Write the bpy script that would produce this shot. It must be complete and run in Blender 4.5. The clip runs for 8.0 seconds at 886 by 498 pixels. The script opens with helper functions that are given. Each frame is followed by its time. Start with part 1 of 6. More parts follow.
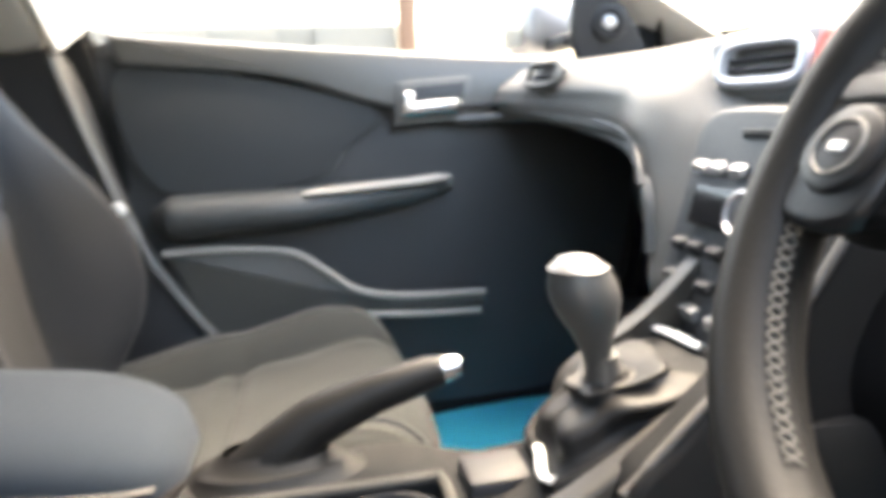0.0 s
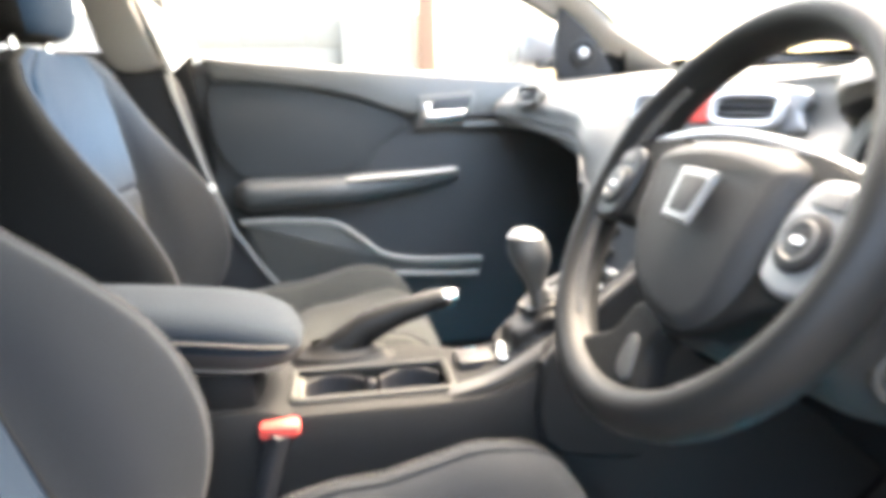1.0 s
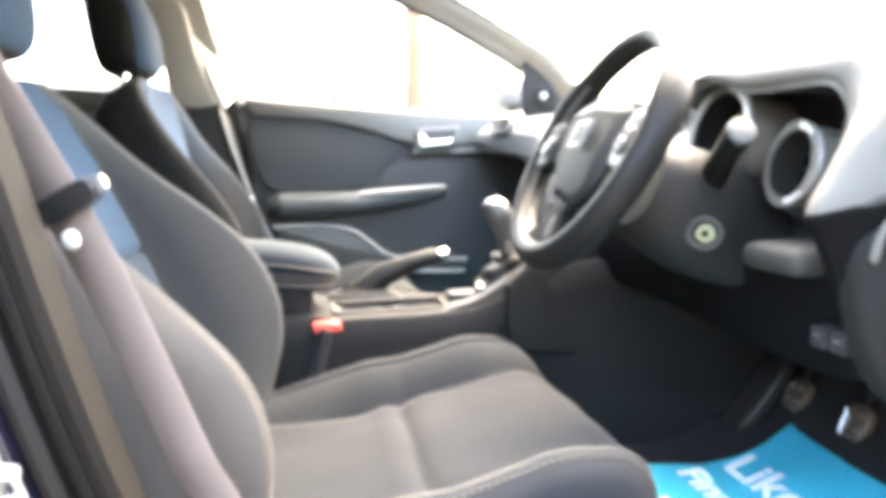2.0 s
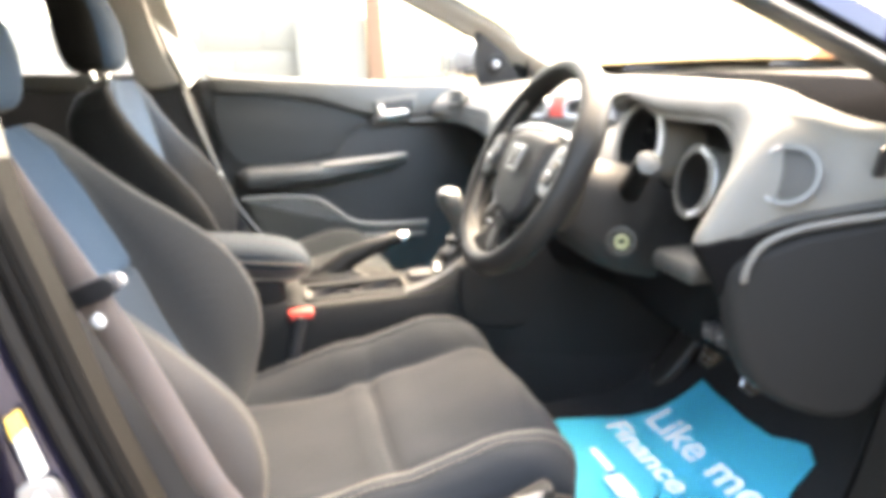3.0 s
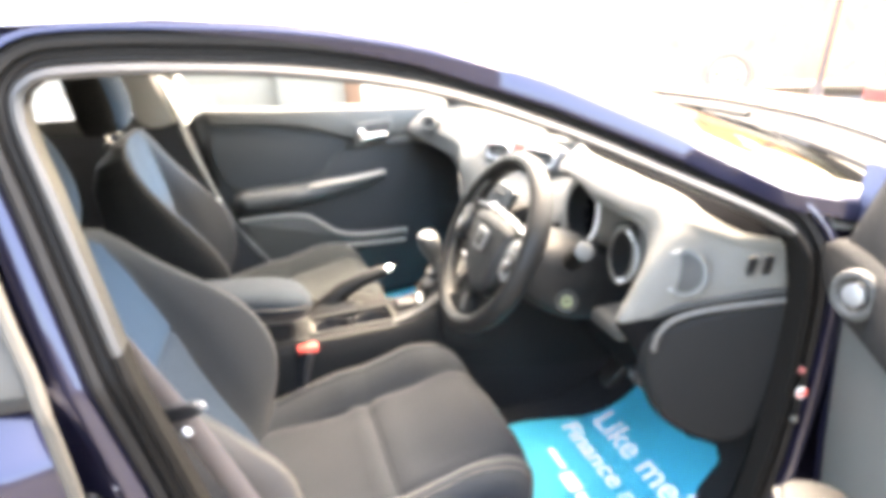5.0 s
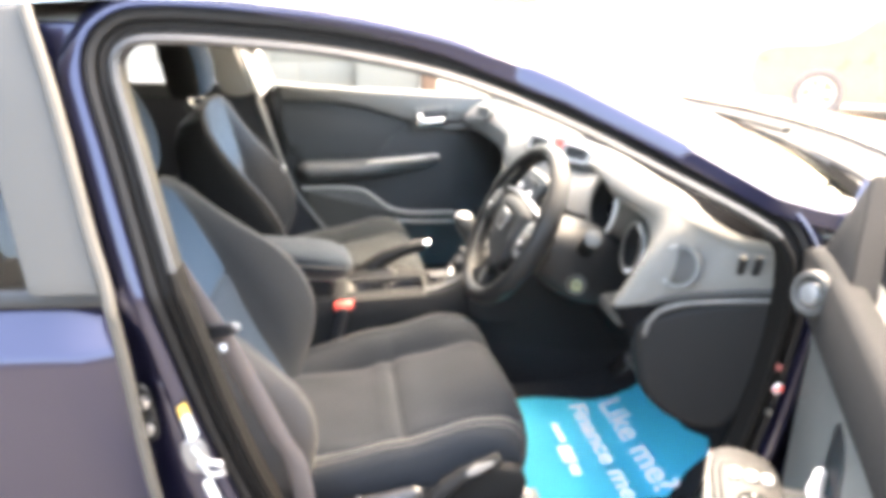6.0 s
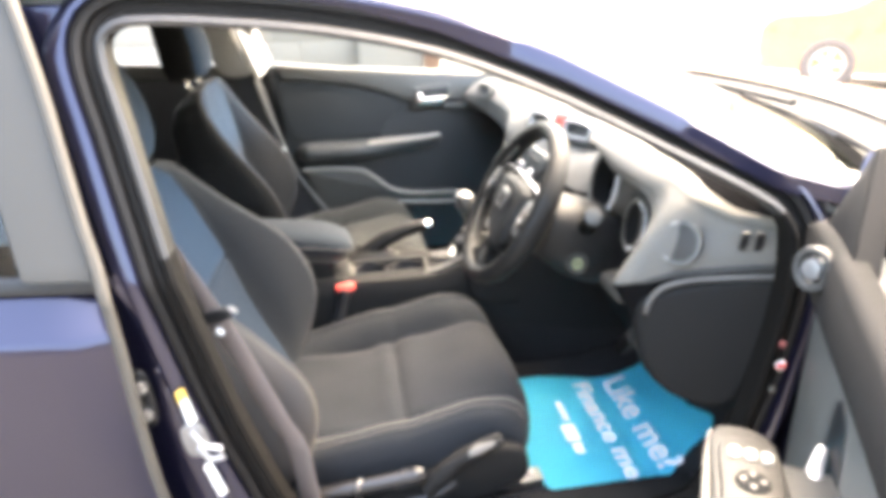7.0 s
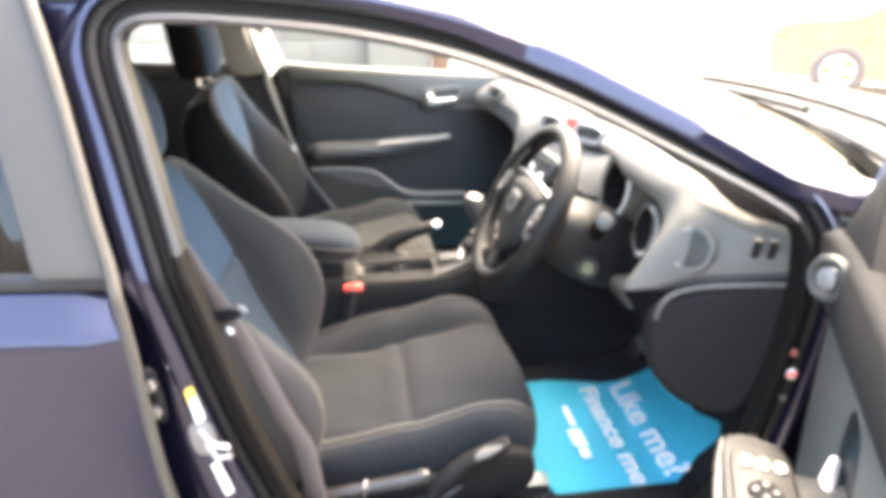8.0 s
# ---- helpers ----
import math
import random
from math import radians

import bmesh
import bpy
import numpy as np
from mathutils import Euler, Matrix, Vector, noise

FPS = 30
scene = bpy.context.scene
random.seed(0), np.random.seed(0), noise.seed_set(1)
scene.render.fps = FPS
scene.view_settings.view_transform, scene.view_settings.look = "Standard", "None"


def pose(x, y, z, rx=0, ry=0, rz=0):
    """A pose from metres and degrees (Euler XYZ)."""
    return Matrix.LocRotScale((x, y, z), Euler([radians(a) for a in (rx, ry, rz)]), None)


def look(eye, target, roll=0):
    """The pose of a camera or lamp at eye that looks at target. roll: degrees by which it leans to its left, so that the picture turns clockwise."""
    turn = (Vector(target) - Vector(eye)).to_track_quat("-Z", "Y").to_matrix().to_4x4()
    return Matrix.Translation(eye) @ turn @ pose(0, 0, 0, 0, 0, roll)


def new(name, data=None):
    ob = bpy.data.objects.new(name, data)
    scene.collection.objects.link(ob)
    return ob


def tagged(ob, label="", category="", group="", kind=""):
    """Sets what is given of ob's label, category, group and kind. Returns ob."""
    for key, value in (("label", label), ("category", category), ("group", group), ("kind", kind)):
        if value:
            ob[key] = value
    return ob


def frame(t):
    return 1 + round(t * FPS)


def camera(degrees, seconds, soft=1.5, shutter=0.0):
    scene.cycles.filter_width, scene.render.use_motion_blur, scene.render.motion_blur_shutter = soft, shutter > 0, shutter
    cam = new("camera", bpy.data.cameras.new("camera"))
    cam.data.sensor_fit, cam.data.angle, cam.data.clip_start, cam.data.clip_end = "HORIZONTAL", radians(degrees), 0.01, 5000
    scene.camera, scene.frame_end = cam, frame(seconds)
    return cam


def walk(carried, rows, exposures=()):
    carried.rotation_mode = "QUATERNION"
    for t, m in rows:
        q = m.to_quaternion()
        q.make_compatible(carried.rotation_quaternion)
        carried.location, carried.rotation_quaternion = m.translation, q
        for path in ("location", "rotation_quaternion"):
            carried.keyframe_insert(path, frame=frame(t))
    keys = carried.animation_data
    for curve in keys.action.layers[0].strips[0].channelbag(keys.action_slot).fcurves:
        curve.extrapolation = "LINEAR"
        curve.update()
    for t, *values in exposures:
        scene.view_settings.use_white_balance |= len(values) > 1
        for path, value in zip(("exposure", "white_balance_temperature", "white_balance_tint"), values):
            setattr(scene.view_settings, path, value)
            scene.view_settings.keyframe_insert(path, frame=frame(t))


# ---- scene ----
cam = camera(67.4, 8.0, soft=6.2, shutter=0.4)
PATH = [
    (0, (-0.183, -0.46, 0.873), (0.172, 1.467, 0.475), -2.4),
    (0.2, (-0.175, -0.534, 0.882), (-0.068, 1.422, 0.479), -1.4),
    (0.3, (-0.176, -0.569, 0.888), (-0.164, 1.391, 0.487), -2.2),
    (0.5, (-0.185, -0.642, 0.916), (-0.193, 1.31, 0.478), -1.7),
    (0.8, (-0.206, -0.744, 0.933), (-0.041, 1.196, 0.475), -0.9),
    (1, (-0.236, -0.808, 0.941), (0.079, 1.111, 0.475), -1.1),
    (1.2, (-0.259, -0.876, 0.947), (0.128, 1.023, 0.452), -1.7),
    (1.5, (-0.299, -0.988, 0.927), (0.03, 0.919, 0.422), -1.6),
    (1.7, (-0.305, -1.083, 0.902), (0.004, 0.849, 0.487), -2.2),
    (2, (-0.321, -1.186, 0.83), (0.048, 0.763, 0.575), -1.2),
    (2.2, (-0.318, -1.22, 0.781), (0.091, 0.728, 0.592), -0.5),
    (3.3, (-0.319, -1.338, 1.099), (0.144, 0.498, 0.457), -3.3),
    (3.5, (-0.327, -1.373, 1.172), (0.156, 0.432, 0.461), -3.4),
    (3.8, (-0.338, -1.415, 1.25), (0.137, 0.364, 0.486), -3.6),
    (4, (-0.355, -1.427, 1.264), (0.121, 0.363, 0.51), -3.4),
    (4.2, (-0.357, -1.428, 1.271), (0.113, 0.356, 0.499), -4.1),
    (5.3, (-0.347, -1.501, 1.265), (0.148, 0.332, 0.637), -4.0),
    (5.5, (-0.339, -1.539, 1.264), (0.098, 0.321, 0.671), -2.1),
    (5.7, (-0.315, -1.575, 1.267), (0.011, 0.292, 0.628), -1.6),
    (6, (-0.302, -1.608, 1.273), (-0.01, 0.244, 0.575), -0.1),
    (6.2, (-0.295, -1.612, 1.28), (-0.026, 0.23, 0.547), -0.8),
    (6.5, (-0.286, -1.601, 1.268), (-0.035, 0.227, 0.497), -1.5),
    (7, (-0.283, -1.599, 1.27), (-0.019, 0.234, 0.515), -1.3),
    (7.5, (-0.286, -1.598, 1.272), (-0.009, 0.242, 0.54), -0.9),
    (8, (-0.292, -1.594, 1.271), (-0.042, 0.242, 0.519), -0.5),
]
EXPOSURES = [(0, 4.39, 7700, 10), (0.5, 4.45, 7650, 10), (1, 4.94, 7600, 10), (1.5, 5.02, 7750, 10), (2, 5.21, 7550, 10), (2.2, 5.18, 7550, 10), (3.3, 4.87, 8450, 11), (4.2, 4.99, 8250, 11), (5.5, 4.84, 7850, 11), (6.5, 4.54, 7800, 11), (8, 4.45, 7800, 11)]
walk(cam, [(t, look(eye, target, roll)) for t, eye, target, roll in PATH], EXPOSURES)

# ---- world, sun, exposure ----
world = bpy.data.worlds.new("sky")
scene.world = world
world.use_nodes = True
wt = world.node_tree
sky = wt.nodes.new("ShaderNodeTexSky")
sky.sky_type = "NISHITA"
sky.sun_disc = False
sky.sun_elevation = radians(55)
sky.sun_rotation = radians(50)
sky.dust_density = 5.0
sky.air_density = 1.2
wt.links.new(sky.outputs[0], wt.nodes["Background"].inputs[0])
wt.nodes["Background"].inputs[1].default_value = 0.15
sun_data = bpy.data.lights.new("sun", "SUN")
sun_data.energy = 0.75
sun_data.angle = radians(80)
sun_data.color = (1.0, 0.98, 0.94)
sun = new("sun", sun_data)
sun.matrix_world = look((4.0, 3.3, 7.5), (0, 0, 0.5))


# ---- materials ----
def material(name, colour, rough=0.6, metal=0.0, vary=0.15, scale=40.0, bump=0.15, fine=400.0, coat=0.0, sheen=0.0, spec=0.5):
    m = bpy.data.materials.new(name)
    m.use_nodes = True
    nt = m.node_tree
    bsdf = nt.nodes["Principled BSDF"]
    co = nt.nodes.new("ShaderNodeTexCoord")
    big = nt.nodes.new("ShaderNodeTexNoise")
    big.inputs["Scale"].default_value = scale * 0.15
    big.inputs["Detail"].default_value = 5
    small = nt.nodes.new("ShaderNodeTexNoise")
    small.inputs["Scale"].default_value = fine
    small.inputs["Detail"].default_value = 2
    nt.links.new(co.outputs["Object"], big.inputs["Vector"])
    nt.links.new(co.outputs["Object"], small.inputs["Vector"])
    mix = nt.nodes.new("ShaderNodeMixRGB")
    mix.blend_type = "MIX"
    c = Vector(colour)
    mix.inputs[1].default_value = (*(c * (1 - vary)), 1)
    mix.inputs[2].default_value = (*[min(1, k) for k in c * (1 + vary)], 1)
    add = nt.nodes.new("ShaderNodeMath")
    add.operation = "MULTIPLY_ADD"
    add.inputs[1].default_value = 0.35
    nt.links.new(small.outputs["Fac"], add.inputs[0])
    half = nt.nodes.new("ShaderNodeMath")
    half.operation = "MULTIPLY"
    half.inputs[1].default_value = 0.65
    nt.links.new(big.outputs["Fac"], half.inputs[0])
    nt.links.new(half.outputs[0], add.inputs[2])
    nt.links.new(add.outputs[0], mix.inputs[0])
    nt.links.new(mix.outputs[0], bsdf.inputs["Base Color"])
    ramp = nt.nodes.new("ShaderNodeMapRange")
    ramp.inputs[3].default_value = max(0.03, rough - 0.1)
    ramp.inputs[4].default_value = min(1, rough + 0.1)
    nt.links.new(big.outputs["Fac"], ramp.inputs[0])
    nt.links.new(ramp.outputs[0], bsdf.inputs["Roughness"])
    bsdf.inputs["Metallic"].default_value = metal
    bsdf.inputs["Coat Weight"].default_value = coat
    bsdf.inputs["Sheen Weight"].default_value = sheen
    bsdf.inputs["Specular IOR Level"].default_value = spec
    if bump:
        b = nt.nodes.new("ShaderNodeBump")
        b.inputs["Strength"].default_value = bump
        b.inputs["Distance"].default_value = 0.002
        nt.links.new(small.outputs["Fac"], b.inputs["Height"])
        nt.links.new(b.outputs[0], bsdf.inputs["Normal"])
    return m


def woven(name, colour, thread=700.0, sheen=0.3):
    """Cloth with crossed threads."""
    m = material(name, colour, 0.9, vary=0.25, scale=30, bump=0, sheen=sheen, spec=0.2)
    nt = m.node_tree
    bsdf = nt.nodes["Principled BSDF"]
    co = nt.nodes.new("ShaderNodeTexCoord")
    heights = []
    for axis in ("X", "Z"):
        w = nt.nodes.new("ShaderNodeTexWave")
        w.bands_direction = axis
        w.inputs["Scale"].default_value = thread * 0.3
        w.inputs["Distortion"].default_value = 1.5
        w.inputs["Detail"].default_value = 1
        nt.links.new(co.outputs["Object"], w.inputs["Vector"])
        heights.append(w)
    s = nt.nodes.new("ShaderNodeMath")
    s.operation = "ADD"
    for i, w in enumerate(heights):
        nt.links.new(w.outputs["Fac"], s.inputs[i])
    b = nt.nodes.new("ShaderNodeBump")
    b.inputs["Strength"].default_value = 0.18
    b.inputs["Distance"].default_value = 0.001
    nt.links.new(s.outputs[0], b.inputs["Height"])
    nt.links.new(b.outputs[0], bsdf.inputs["Normal"])
    return m


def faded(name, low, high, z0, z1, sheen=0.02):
    """Cloth whose colour changes between two heights, painted as light falling off downwards."""
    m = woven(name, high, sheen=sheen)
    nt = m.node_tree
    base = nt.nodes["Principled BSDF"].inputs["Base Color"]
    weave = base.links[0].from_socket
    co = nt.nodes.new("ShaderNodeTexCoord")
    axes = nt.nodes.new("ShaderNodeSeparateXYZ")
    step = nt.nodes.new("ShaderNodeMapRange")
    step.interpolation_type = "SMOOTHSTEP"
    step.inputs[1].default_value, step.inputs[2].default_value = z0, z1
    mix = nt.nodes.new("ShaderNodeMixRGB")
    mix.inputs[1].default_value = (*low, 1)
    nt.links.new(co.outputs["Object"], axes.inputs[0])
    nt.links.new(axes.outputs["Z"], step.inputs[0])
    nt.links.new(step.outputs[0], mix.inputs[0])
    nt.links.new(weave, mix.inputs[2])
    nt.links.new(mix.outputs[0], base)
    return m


def glass(name, colour=(1, 1, 1), tint=0.0):
    m = bpy.data.materials.new(name)
    m.use_nodes = True
    nt = m.node_tree
    nt.nodes.remove(nt.nodes["Principled BSDF"])
    out = nt.nodes["Material Output"]
    tr = nt.nodes.new("ShaderNodeBsdfTransparent")
    tr.inputs[0].default_value = (*[k * (1 - tint) for k in colour], 1)
    gl = nt.nodes.new("ShaderNodeBsdfGlossy")
    gl.inputs["Roughness"].default_value = 0.02
    face = nt.nodes.new("ShaderNodeLayerWeight")
    face.inputs[0].default_value = 0.5
    power = nt.nodes.new("ShaderNodeMath")
    power.operation = "POWER"
    power.inputs[1].default_value = 5
    nt.links.new(face.outputs["Facing"], power.inputs[0])
    fr = nt.nodes.new("ShaderNodeMath")
    fr.operation = "MULTIPLY_ADD"
    fr.inputs[1].default_value = 0.9
    fr.inputs[2].default_value = 0.04
    nt.links.new(power.outputs[0], fr.inputs[0])
    mx = nt.nodes.new("ShaderNodeMixShader")
    nt.links.new(fr.outputs[0], mx.inputs[0])
    nt.links.new(tr.outputs[0], mx.inputs[1])
    nt.links.new(gl.outputs[0], mx.inputs[2])
    nt.links.new(mx.outputs[0], out.inputs[0])
    return m


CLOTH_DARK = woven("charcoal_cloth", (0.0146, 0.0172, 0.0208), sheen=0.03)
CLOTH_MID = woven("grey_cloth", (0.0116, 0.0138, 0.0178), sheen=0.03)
# paler copy of the cushion cloth: window light put into the colour
CLOTH_LIT = woven("lit_grey_cloth", (0.028, 0.03, 0.0285), sheen=0.08)
CLOTH_BLUE = woven("blue_velour", (0.0085, 0.0245, 0.049), sheen=0.004)
CLOTH_BLUE_LOW = woven("blue_grey_velour", (0.0085, 0.0175, 0.031), sheen=0.01)
CLOTH_BLACK = woven("black_cloth", (0.0085, 0.0085, 0.0085), sheen=0.015)
# passenger backrest: sky light on its upper part painted as a fade
LIGHT_FADE_PANEL = faded("light_fade_velour", (0.0135, 0.0142, 0.0152), (0.0075, 0.0272, 0.058), 0.67, 0.83)
LIGHT_FADE_SHOULDER = faded("light_fade_cloth", (0.016, 0.0172, 0.019), (0.0095, 0.019, 0.034), 0.7, 0.9)
THREAD = material("pale_thread", (0.13, 0.12, 0.105), 0.8)
STITCH_GREY = material("grey_thread", (0.045, 0.045, 0.047), 0.8)
LEVER = material("glossy_black_plastic", (0.02, 0.02, 0.021), 0.25, bump=0.03, fine=900, spec=0.5)
PIPING = material("pale_piping", (0.085, 0.08, 0.072), 0.8)
PLASTIC = material("black_plastic", (0.028, 0.028, 0.03), 0.5, bump=0.25, fine=900, spec=0.3)
HUB_GREY = material("hub_plastic", (0.016, 0.016, 0.016), 0.6, bump=0.3, fine=800, spec=0.28)
SPOKE_BLACK = material("spoke_vinyl", (0.006, 0.006, 0.0058), 0.65, bump=0.3, fine=700, spec=0.1)
PLASTIC_SOFT = material("soft_dash_plastic", (0.1, 0.095, 0.084), 0.56, bump=0.35, fine=700, spec=0.6)
PLASTIC_GREY = material("grey_trim_plastic", (0.1, 0.095, 0.088), 0.45, bump=0.2, fine=700)
DOOR_GREY = material("door_trim_plastic", (0.06, 0.06, 0.056), 0.4, bump=0.25, fine=800, spec=0.7)
DOOR_ARM = material("door_armrest_vinyl", (0.045, 0.048, 0.048), 0.45, bump=0.3, fine=600)
PILLAR_BEIGE = material("pillar_trim", (0.32, 0.3, 0.27), 0.7, bump=0.1)
LEATHER = material("black_leather", (0.01, 0.0098, 0.0094), 0.48, bump=0.12, fine=500, spec=0.2)
RUBBER = material("rubber", (0.01, 0.01, 0.0105), 0.4, bump=0.1, spec=0.4)
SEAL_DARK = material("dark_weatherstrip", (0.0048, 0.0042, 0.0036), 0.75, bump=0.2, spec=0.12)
SEAL_BROWN = material("brown_black_rubber", (0.013, 0.0116, 0.0105), 0.62, bump=0.2, spec=0.2)
APPLIQUE = material("frame_cover_grey", (0.05, 0.0485, 0.0445), 0.55, bump=0.25, fine=700, spec=0.3)
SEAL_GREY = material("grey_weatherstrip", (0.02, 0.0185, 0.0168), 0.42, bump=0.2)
CHROME = material("satin_chrome", (0.75, 0.75, 0.76), 0.22, metal=1.0, vary=0.05, bump=0)
SILVER = material("silver_paint_trim", (0.5, 0.5, 0.51), 0.35, metal=0.7, vary=0.06, bump=0.05)
PAINT = material("blue_metallic_paint", (0.02, 0.02, 0.044), 0.3, metal=0.8, vary=0.1, scale=8, bump=0.02, fine=1500, coat=0.85, spec=0.25)
CARPET = material("black_carpet", (0.0058, 0.0058, 0.0063), 0.95, bump=0.8, fine=600)
MAT_TEAL = material("turquoise_paper_mat", (0.035, 0.66, 0.86), 0.6, vary=0.06, bump=0.1, fine=120)
MAT_WHITE = material("white_print", (0.75, 0.82, 0.85), 0.6, vary=0.04, bump=0)
RED = material("red_plastic", (0.62, 0.07, 0.055), 0.4, vary=0.1)
PINK = material("faded_red_plastic", (0.22, 0.06, 0.055), 0.6, vary=0.2)
BELT = material("seat_belt_webbing", (0.225, 0.18, 0.158), 0.75, bump=0.5, fine=900)
WHITE = material("white_plastic", (0.8, 0.8, 0.78), 0.45, vary=0.04)
YELLOW = material("yellow_label", (0.75, 0.5, 0.1), 0.5)
CONCRETE = material("concrete_ground", (0.12, 0.117, 0.112), 0.9, vary=0.15, scale=6, fine=60)
BLOCK = material("beige_blocks", (0.24, 0.223, 0.192), 0.9, vary=0.12, scale=10, fine=90)
MORTAR = material("mortar", (0.228, 0.212, 0.182), 0.95, vary=0.1, scale=10, fine=90)
UNSEEN_BROWN = material("unseen_wall_brown", (0.12, 0.112, 0.1), 0.9, vary=0.3, scale=14, fine=50)
DOOR_CLOTH = woven("door_cloth", (0.04, 0.043, 0.045), sheen=0.16)
# driver's outer flank: light from the open door put into the colour
CLOTH_DOOR_LIT = woven("door_lit_cloth", (0.06, 0.057, 0.055), sheen=0.05)
CLOTH_SLATE = woven("slate_cloth", (0.0108, 0.016, 0.0225), sheen=0.03)
BROWN = material("brown_post_paint", (0.21, 0.12, 0.078), 0.75)
POLE_BROWN = material("pole_brown", (0.085, 0.06, 0.052), 0.7)
RED_PAINT = material("red_barrier_paint", (0.3, 0.022, 0.018), 0.5, vary=0.2)
ORANGE = material("orange_car_paint", (0.8, 0.34, 0.14), 0.3, coat=1.0, bump=0)
DOOR_CARD = material("door_card_plastic", (0.028, 0.031, 0.034), 0.5, bump=0.25, fine=800)
END_BLACK = material("end_panel_plastic", (0.013, 0.013, 0.013), 0.65, bump=0.25, fine=900, spec=0.14)
SCUTTLE = material("scuttle_plastic", (0.022, 0.021, 0.02), 0.7, spec=0.25, bump=0.3, fine=500)
# black plastic of the lower dash with the shade there in its colour
UNDER_SHADE = material("lower_dash_shade", (0.005, 0.005, 0.0054), 0.8, bump=0.2, fine=900, spec=0.06)
DASH_BLACK = material("dash_top_black", (0.006, 0.006, 0.0065), 0.9, spec=0.0, bump=0.1)
FRIT_BLACK = material("scuttle_black", (0.006, 0.006, 0.006), 0.9, spec=0.0, bump=0.15, fine=700)
FIN = material("satin_beige_plastic", (0.036, 0.033, 0.028), 0.45, bump=0.1, fine=900)
BARREL_GREEN = material("ignition_pale_green", (0.24, 0.26, 0.15), 0.4)
LINING = material("door_lining", (0.04, 0.04, 0.038), 0.55, bump=0.25, fine=700, spec=0.25)
DOOR_PANEL = material("open_door_panel", (0.068, 0.07, 0.066), 0.5, bump=0.25, fine=700, spec=0.4)
SWITCH_GREY = material("switch_panel_grey", (0.009, 0.009, 0.0088), 0.45, bump=0.1, spec=0.25)
EDGE_GREY = material("edge_seal_grey", (0.055, 0.05, 0.042), 0.7, bump=0.3)
WORN = material("worn_pedal_metal", (0.15, 0.115, 0.088), 0.5, metal=0.6, vary=0.3)
# black tyre with glare and haze put into its pale colour
TYRE_HAZED = material("hazed_tyre", (0.22, 0.165, 0.135), 0.9)
TRIM_BLACK = material("matt_black_trim", (0.012, 0.012, 0.012), 0.8, bump=0.2, fine=900, spec=0.08)
GAITER = material("gaiter_leather", (0.014, 0.0135, 0.013), 0.5, bump=0.15, fine=500, spec=0.25)
BRIGHT = material("bright_satin_trim", (0.75, 0.75, 0.74), 0.4, metal=0.35, vary=0.05, bump=0)
LIP_BROWN = material("dark_brown_vinyl", (0.022, 0.019, 0.018), 0.5, bump=0.2, fine=500)
POD = material("dull_silver_plastic", (0.2, 0.2, 0.2), 0.4, metal=0.5, vary=0.06, bump=0.05)
KNOB = material("knob_grey", (0.08, 0.079, 0.075), 0.36, metal=0.4, bump=0.03)
DIAL = material("dial_black", (0.01, 0.01, 0.011), 0.15, bump=0)
GLASS = glass("window_glass", (0.98, 0.99, 0.97), 0.05)
GLASS_SIDE = glass("side_window_glass", (0.98, 0.99, 0.96), 0.24)
GLASS_DARK = glass("tinted_glass", (0.8, 0.85, 0.9), 0.75)
HEADLINER = material("headliner", (0.4, 0.39, 0.37), 0.95, bump=0.3)
ALLOY = material("alloy", (0.6, 0.6, 0.6), 0.3, metal=1.0, bump=0)


# ---- shape helpers ----
def part(name, bm, mat, parent=None, label="", smooth=True):
    me = bpy.data.meshes.new(name)
    bmesh.ops.recalc_face_normals(bm, faces=bm.faces[:])
    bm.to_mesh(me)
    bm.free()
    for p in me.polygons:
        p.use_smooth = smooth
    me.materials.append(mat)
    if smooth:
        me.set_sharp_from_angle(angle=radians(40))
    ob = new(name, me)
    if parent:
        ob.parent = parent
    if label:
        ob["label"] = label
    return ob


def thing(name, label, category, kind="", group=""):
    e = new(name)
    e.empty_display_size = 0.1
    return tagged(e, label, category, group, kind)


def curve(points, n=24, closed=False):
    """A Catmull-Rom curve through the points, n steps a span."""
    P = [np.array(p, float) for p in points]
    m = len(P)
    out = []
    for i in range(m if closed else m - 1):
        if closed:
            a, b, c, d = (P[(i + k) % m] for k in (-1, 0, 1, 2))
        else:
            a, b, c, d = P[max(i - 1, 0)], P[i], P[i + 1], P[min(i + 2, m - 1)]
        for s in range(n):
            t = s / n
            out.append(0.5 * (2 * b + (c - a) * t + (2 * a - 5 * b + 4 * c - d) * t * t + (3 * b - a - 3 * c + d) * t ** 3))
    if not closed:
        out.append(P[-1])
    return out


def even(points, n, closed=False):
    """n points at even steps along a polyline."""
    P = np.array(points, float)
    if closed:
        P = np.vstack([P, P[:1]])
    s = np.concatenate([[0], np.cumsum(np.linalg.norm(np.diff(P, axis=0), axis=1))])
    q = np.linspace(0, s[-1], n + 1)[:-1] if closed else np.linspace(0, s[-1], n)
    return [np.array([np.interp(k, s, P[:, d]) for d in range(P.shape[1])]) for k in q]


def grid(rows, wrap=False, ends=False, bm=None):
    """A sheet through rows of points; wrap closes each row, ends caps the first and the last."""
    bm = bm or bmesh.new()
    V = [[bm.verts.new(tuple(p)) for p in r] for r in rows]
    n = len(V[0])
    for a, b in zip(V, V[1:]):
        for i in range(n if wrap else n - 1):
            j = (i + 1) % n
            bm.faces.new((a[i], a[j], b[j], b[i]))
    if ends:
        bm.faces.new(V[0][::-1])
        bm.faces.new(V[-1])
    return bm


